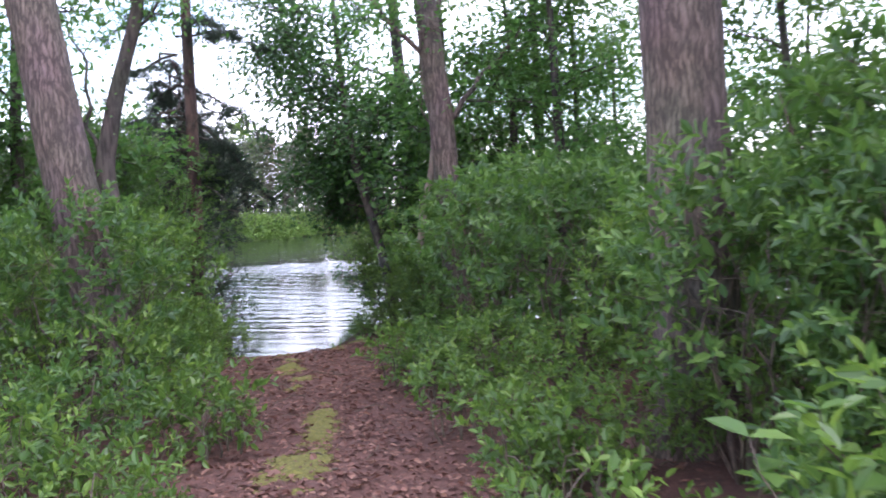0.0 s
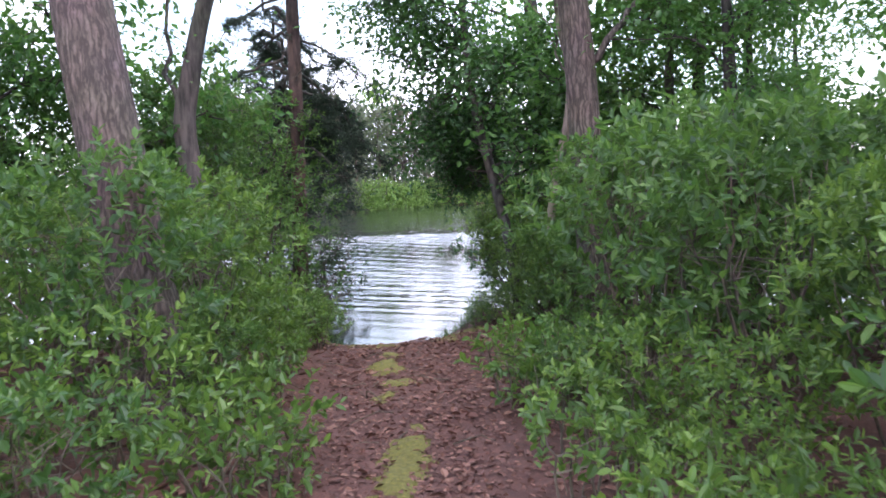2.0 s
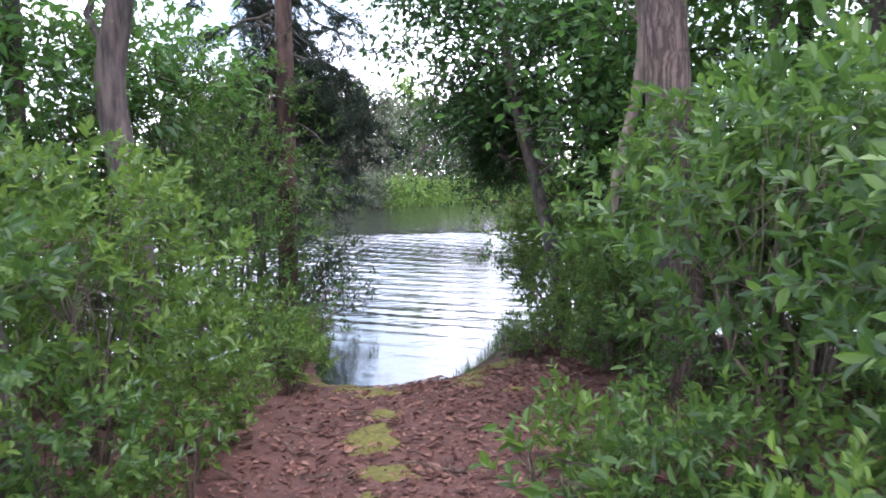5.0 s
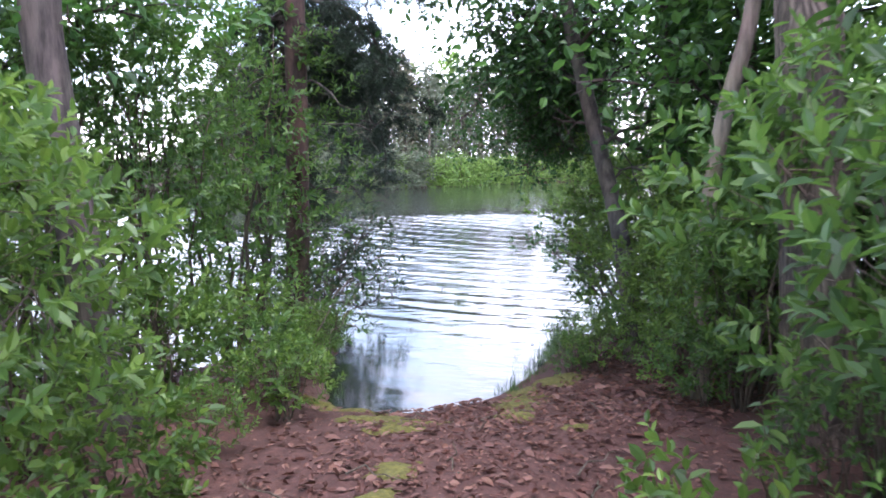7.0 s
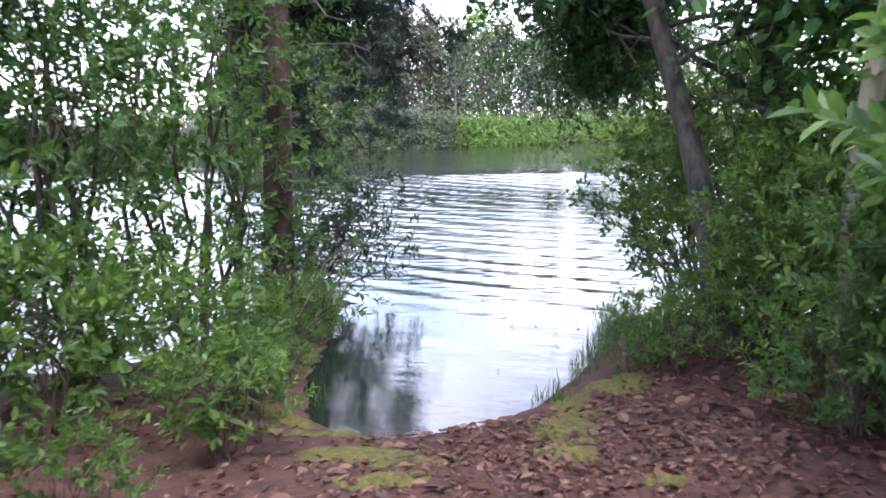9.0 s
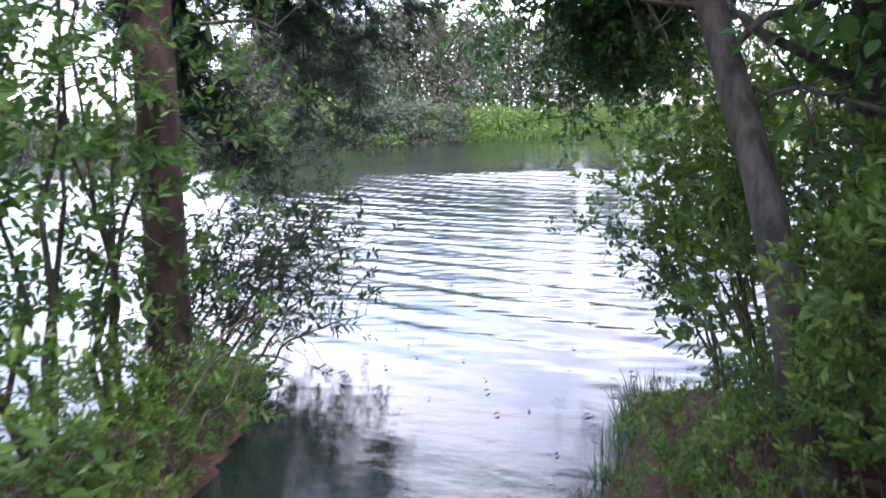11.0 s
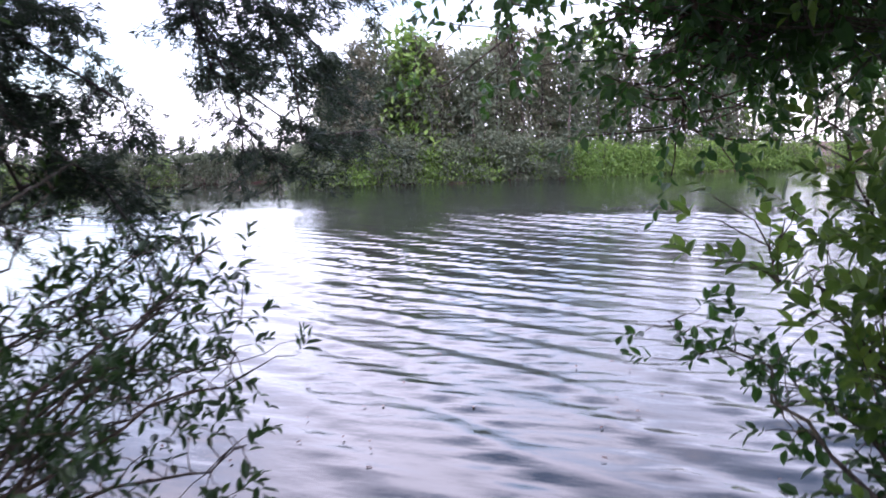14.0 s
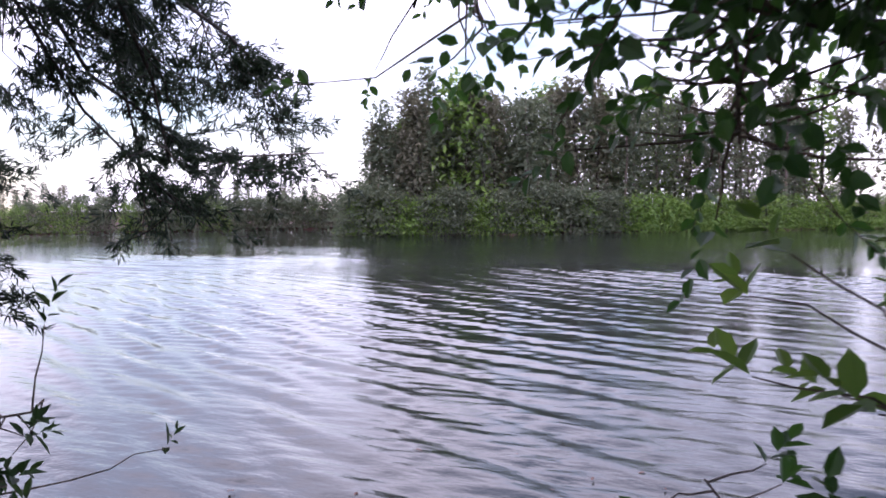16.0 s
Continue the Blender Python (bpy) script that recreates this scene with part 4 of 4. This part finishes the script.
for n, (x, y, rx, ry, turn) in enumerate([(-3.2, 13.2, 0.42, 0.24, 15), (-2.5, 14.0, 0.24, 0.50, 10), (-2.3, 13.45, 0.17, 0.14, 0), (-2.95, 12.85, 0.24, 0.12, 20), (-2.5, 11.98, 0.15, 0.22, 0), (-2.35, 11.4, 0.22, 0.36, 25),
                                           (-1.95, 10.35, 0.13, 0.28, 10), (-1.15, 8.6, 0.20, 0.9, 14), (-0.92, 7.35, 0.30, 0.75, 8), (-2.0, 10.9, 0.22, 0.2, 0), (-1.85, 13.2, 0.12, 0.1, 0), (-3.75, 13.45, 0.16, 0.1, 20), (-2.62, 14.55, 0.16, 0.3, 0), (-2.45, 15.0, 0.2, 0.3, 10), (-4.1, 13.75, 0.3, 0.16, -20), (-3.6, 13.55, 0.3, 0.12, 0)]):
    moss_patch(x, y, rx, ry, turn, 200 + n)


def litter(name, count, seed, size, place, label):
    rng = np.random.default_rng(seed)
    x, y = place(rng, count)
    z = ground_height(x, y)
    keep = z > 0.07
    x, y, z = x[keep], y[keep], z[keep]
    bump = np.array([soil_bump(a, b) for a, b in zip(x, y)])
    a = rng.uniform(0, 6.3, len(x))
    along = np.stack([np.cos(a), np.sin(a), rng.normal(0, 0.22, len(x))], 1)
    up = np.array([0, 0, 1.0]) + rng.normal(0, 0.35, (len(x), 3))
    ln = size * rng.uniform(0.45, 1.3, len(x))
    lv = leaf_arrays(np.stack([x, y, z + bump + rng.uniform(0.002, 0.022, len(x))], 1), along, up, ln, ln * rng.uniform(0.35, 0.75, len(x)), "oval")
    return tagged(new(name, mesh_from(name, *lv, DRY_LEAF)), label, "leaf litter", kind="stuff")


def on_spit(rng, n):
    return rng.uniform(-3.1, -1.0, n), rng.uniform(13.2, 17.3, n)


def along_path(rng, n):
    y = rng.uniform(3.5, 14.6, n)
    mid = np.interp(y, [3, 7, 9.5, 11.5, 13.5, 16], [0.4, -0.4, -1.4, -2.1, -2.4, -2.3])
    return mid + rng.normal(0, 0.75, n), y


def under_shrubs(rng, n):
    return rng.uniform(-7, 5.5, n), rng.uniform(3, 17, n)


litter("fallen_leaves", 9000, 71, 0.05, along_path, "dry brown and tan leaves lying on the path")
litter("fallen_leaves_under_shrubs", 9000, 72, 0.08, under_shrubs, "dry brown leaves lying under the shrubs")
litter("fallen_leaves_by_the_water", 3500, 74, 0.05, on_spit, "reddish dry leaves lying on the bank")
litter("needle_crumbs", 7000, 73, 0.03, along_path, "small reddish crumbs of leaves on the path")

for n in range(46):
    rng = np.random.default_rng(300 + n)
    y = rng.uniform(5, 14)
    x = np.interp(y, [4, 7, 9.5, 11.5, 13.5], [0.1, -0.4, -1.4, -2.1, -2.6]) + rng.normal(0, 0.8)
    a, ln = rng.uniform(0, 6.3), rng.uniform(0.15, 0.55)
    z = gz(x, y)
    if z < 0.12:
        continue
    line = bend(rng, (0, 0, 0.012), (math.cos(a) * ln, math.sin(a) * ln, 0.02), 6, 0, 0.4)
    tw = new("fallen_twig", mesh_from("fallen_twig", *tube(line, np.linspace(0.006, 0.003, 6), 5), TWIG))
    tw.matrix_world = pose(x, y, z + 0.01)
    tagged(tw, "thin dry twig lying on the ground", "twig", "fallen twigs on the path")


def grass_tuft(x, y, count, tall, wide, seed, label):
    rng = np.random.default_rng(seed)
    a = rng.uniform(0, 6.3, count)
    r = wide * np.sqrt(rng.uniform(0, 1, count))
    foot = np.stack([np.cos(a) * r, np.sin(a) * r, np.full(count, -0.03)], 1)
    along = np.stack([rng.normal(0, 0.28, count), rng.normal(0, 0.28, count), np.ones(count)], 1)
    lv = leaf_arrays(foot, along, rng.normal(0, 1, (count, 3)), tall * rng.uniform(0.5, 1.1, count), 0.007, "blade")
    ob = tagged(new("grass_tuft", mesh_from("grass_tuft", *lv, GRASS)), label, "grass", "grass tufts at the water's edge")
    ob.matrix_world = pose(x, y, max(gz(x, y), -0.02))


for n, (x, y, c, h, w) in enumerate([(-2.85, 14.75, 30, 0.13, 0.10), (-2.8, 15.05, 36, 0.15, 0.13), (-2.78, 15.35, 50, 0.18, 0.12), (-2.8, 15.8, 70, 0.2, 0.13), (-2.86, 16.2, 70, 0.22, 0.14), (-2.88, 16.6, 80, 0.24, 0.14), (-2.9, 16.95, 80, 0.26, 0.14), (-2.72, 14.62, 50, 0.15, 0.09), (-4.15, 14.2, 26, 0.20, 0.10),]):
    grass_tuft(x, y, c, h, w, 400 + n, "tuft of thin grass blades at the water's edge")

# roots of an old stump on the bank under the pine
stump = tagged(new("tree_stump"), "low dark rotten stump with bare roots at the water's edge", "stump")
rng = np.random.default_rng(9)
part("stump_body", mesh_from("stump_body", *tube([(0, 0, -0.1), (0.01, 0, 0.06), (0.03, 0.01, 0.15), (0.05, 0.02, 0.21), (0.06, 0.02, 0.23)], (0.2, 0.18, 0.13, 0.08, 0.02), 30, 0.4, 2.0, 9), BARK_DARK, True), stump)
for k in range(11):
    a = k * 0.6 + 0.2
    part("root", mesh_from("root", *tube(bend(rng, (0, 0, 0.12), (math.cos(a) * 0.42, math.sin(a) * 0.42, rng.uniform(-0.12, 0.16)), 8, -0.1, 0.8), np.linspace(0.022, 0.005, 8), 6, 0.1), BARK_DARK, True), stump)
stump.matrix_world = pose(-5.5, 16.25, max(0.02, gz(-5.5, 16.25)))


def broadleaf_plant(x, y, tall, leaves, leaf, seed):
    """A plant whose big leaves can be told apart, each a part of its own."""
    rng = np.random.default_rng(seed)
    thing = tagged(new("broadleaf_plant"), "young plant with large soft green oval leaves near the path", "plant", "broad-leaved plants near the path")
    thing.matrix_world = pose(x, y, gz(x, y))
    shared = [mesh_from("leaf", *leaf_arrays(np.zeros((1, 3)), np.array([[1.0, 0, 0.0]]), np.array([[0, 0.05 * k, 1.0]]), leaf * (0.8 + 0.15 * k), leaf * 0.55, "oval"), LEAF_BRIGHT if k != 1 else LEAF_SHRUB) for k in range(3)]
    stems = max(2, leaves // 9)
    for s in range(stems):
        a = s * 2.4 + seed
        tip = (math.cos(a) * tall * 0.3, math.sin(a) * tall * 0.3, tall * rng.uniform(0.75, 1.0))
        line = bend(rng, (0, 0, -0.04), tip, 10, -0.06, 0.2)
        stem = part("stem", mesh_from("stem", *tube(line, np.linspace(0.006, 0.0025, 10), 5), TWIG), thing)
        for k in range(leaves // stems):
            u = 9 - int(k * 0.55)
            b = k * 2.4 + s
            ob = part("leaf", shared[(k + s) % 3], stem)
            ob.matrix_basis = Matrix.Translation(line[max(u, 3)]) @ pose(0, 0, 0, rng.uniform(-15, 15), rng.uniform(-25, 30), math.degrees(b))


for n, (x, y, tall, k, leaf) in enumerate([(1.72, 4.05, 1.15, 27, 0.15), (1.95, 4.6, 1.0, 27, 0.13), (1.55, 5.2, 0.6, 18, 0.12), (1.9, 3.6, 0.9, 18, 0.14), (-3.95, 13.15, 0.55, 27, 0.12), (-4.25, 13.5, 0.75, 27, 0.12), (-3.7, 12.85, 0.4, 18, 0.11),
                                           (-4.7, 13.7, 0.8, 27, 0.12), (-1.15, 14.9, 0.5, 27, 0.11), (-4.35, 13.95, 0.4, 27, 0.12), (-4.6, 14.25, 0.45, 27, 0.11), (-4.05, 13.5, 0.4, 18, 0.12), (-0.7, 12.0, 0.6, 18, 0.11), (0.15, 8.4, 0.55, 18, 0.11), (-2.55, 7.6, 0.5, 18, 0.10), (-2.1, 6.4, 0.45, 18, 0.10)]):
    broadleaf_plant(x, y, tall, k, leaf, 700 + n)

# specks that float on the calm water by the shore
rf = random.Random(17)
speck_meshes = []
for k in range(4):
    rng = np.random.default_rng(500 + k)
    a = rng.uniform(0, 6.3, 1)
    speck_meshes.append(mesh_from("floating_leaf", *leaf_arrays(np.zeros((1, 3)), np.stack([np.cos(a), np.sin(a), 0 * a], 1), np.array([[0.05, 0, 1.0]]), 0.045, 0.02, "oval"), DRY_LEAF))
for k in range(90):
    x, y = rf.uniform(-7.0, -2.6), rf.uniform(15.0, 21.5)
    if shore_distance(np.array([x]), np.array([y]), NEAR_SHORE)[1][0]:
        fl = new("floating_leaf", speck_meshes[k % 4])
        fl.matrix_world = pose(x, y, 0.012, 0, 0, rf.uniform(0, 360)) @ Matrix.Scale(rf.uniform(0.5, 1.2), 4)
        tagged(fl, "small brown leaf floating on the pond", "leaf", "leaves floating on the pond")


# ---- the far shore ----
def far_tree(seed, tall, wide, bare, mat, label, clumps, shape="lance", size=0.47, name="far_tree"):
    """A tree across the pond: a trunk and a crown of layered clumps with gaps."""
    rng = np.random.default_rng(seed)
    thing = tagged(new(name), label, "tree")
    thing["tall"] = tall
    line = bend(rng, (0, 0, -0.3), (rng.normal(0, 0.3), rng.normal(0, 0.3), tall), 10, 0, 0.1)
    part("trunk", mesh_from("trunk", *tube(line, np.linspace(0.17 if tall > 6 else 0.05, 0.03, 10), 7), BARK_PALE if seed % 2 else BARK_DARK, True), thing)
    u = rng.uniform(0, 1, clumps) ** 0.85
    z = tall * (bare + (1.02 - bare) * u)
    reach = wide * (1.0 - 0.75 * u) * rng.uniform(0.15, 1.0, clumps) ** 0.6
    a = rng.uniform(0, 6.3, clumps)
    c = np.stack([np.cos(a) * reach, np.sin(a) * reach, z - 0.12 * reach], 1)
    k = np.arange(0, clumps, 12)
    tw = [tube(np.stack([[0, 0, c[i, 2] + 0.1 * reach[i]], c[i]]), (0.035, 0.01), 4) for i in k]
    tagged(part("limb_mass", mesh_from("limb_mass", *join(tw), BARK_DARK), thing), kind="stuff")
    part("crown", mesh_from("crown", *clump_leaves(rng, c, 0.36, 8, size, 0.5, shape, 0.25), mat), thing)
    return thing


# these crowns carry the haze in their paled leaf colours
FAR_KINDS = [far_tree(600, 11.5, 2.3, 0.13, HAZED_PINE, "tall pine across the pond, its leaf colour paled for haze", 125), far_tree(601, 9.5, 2.0, 0.20, HAZED_PINE, "pine with a bare lower trunk across the pond, its leaf colour paled for haze", 130),
             far_tree(602, 10.5, 1.7, 0.22, HAZED_BROWN, "thin brownish pine with bare trunk across the pond", 110), far_tree(603, 12.5, 2.6, 0.12, HAZED_PINE, "dense dark conifer across the pond", 190),
             far_tree(604, 8.5, 2.3, 0.15, HAZED_SHRUB, "leafy green tree across the pond", 130)]
FAR_BUSH = [far_tree(620 + k, 3.0 + 0.6 * k, 2.0, 0.02, (HAZED_SHRUB, HAZED_PINE, HAZED_SHRUB)[k], ("bright yellow-green bush hanging over the far bank", "dark green bush on the far bank", "fresh green bush on the far bank")[k], 90, size=0.33, name="far_bush") for k in range(3)]


def along_shore(t0, t1, n, line):
    line = np.array(line, float)
    seg = np.hypot(*np.diff(line, axis=0).T)
    s = np.concatenate([[0], np.cumsum(seg)])
    for t in np.linspace(t0, t1, n):
        i = min(int(t), len(line) - 2)
        p = line[i] + (line[i + 1] - line[i]) * (t - i)
        d = (line[i + 1] - line[i]) / max(seg[i], 1e-6)
        yield p, np.array([-d[1], d[0]])


rf = random.Random(23)
fresh = set()


def far_put(kind, x, y, s, group):
    m = pose(x, y, 0.25 if kind["tall"] > 6 else -0.15, 0, 0, rf.uniform(0, 360)) @ Matrix.Scale(s, 4)
    if kind.name in fresh:
        ob = copy_thing(kind, m)
    else:
        fresh.add(kind.name)
        ob = kind
        ob.matrix_world = m
    ob["group"] = group


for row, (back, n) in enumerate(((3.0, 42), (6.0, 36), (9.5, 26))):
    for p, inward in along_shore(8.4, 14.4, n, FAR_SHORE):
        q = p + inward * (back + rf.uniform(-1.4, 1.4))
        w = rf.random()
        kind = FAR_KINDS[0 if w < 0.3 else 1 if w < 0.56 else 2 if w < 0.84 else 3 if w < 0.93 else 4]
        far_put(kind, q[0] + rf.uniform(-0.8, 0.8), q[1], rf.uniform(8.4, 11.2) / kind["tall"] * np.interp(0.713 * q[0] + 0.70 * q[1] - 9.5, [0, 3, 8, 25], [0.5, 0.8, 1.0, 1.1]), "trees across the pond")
for p, inward in [(a, b) for n, s in ((130, 0.55), (56, 2.6), (34, 7.0)) for a, b in ((c, d * s) for c, d in along_shore(7.4, 14.4, n, FAR_SHORE))]:
    q = p + inward * rf.uniform(0.6, 1.4)
    far_put(FAR_BUSH[rf.choice((0, 0, 2) if (q[0] > -27 and np.hypot(*inward) < 2) or rf.random() < 0.15 else (1, 1, 2))], q[0], q[1], rf.uniform(0.6, 1.05), "bushes on the far bank")
for row, (back, n) in enumerate(((0.9, 100), (3.5, 50), (7, 36))):
    for p, inward in along_shore(1.7, 7.0, n, FAR_SHORE):
        q = p + inward * (back + rf.uniform(-1.0, 1.0))
        if row == 0:
            far_put(FAR_BUSH[rf.choice((1, 1, 1, 2))], q[0], q[1], rf.uniform(0.8, 1.1), "bushes on the far bank")
        else:
            far_put(FAR_KINDS[rf.choice((3, 3, 2, 4, 0))], q[0], q[1], rf.uniform(0.30, 0.44), "trees across the pond")
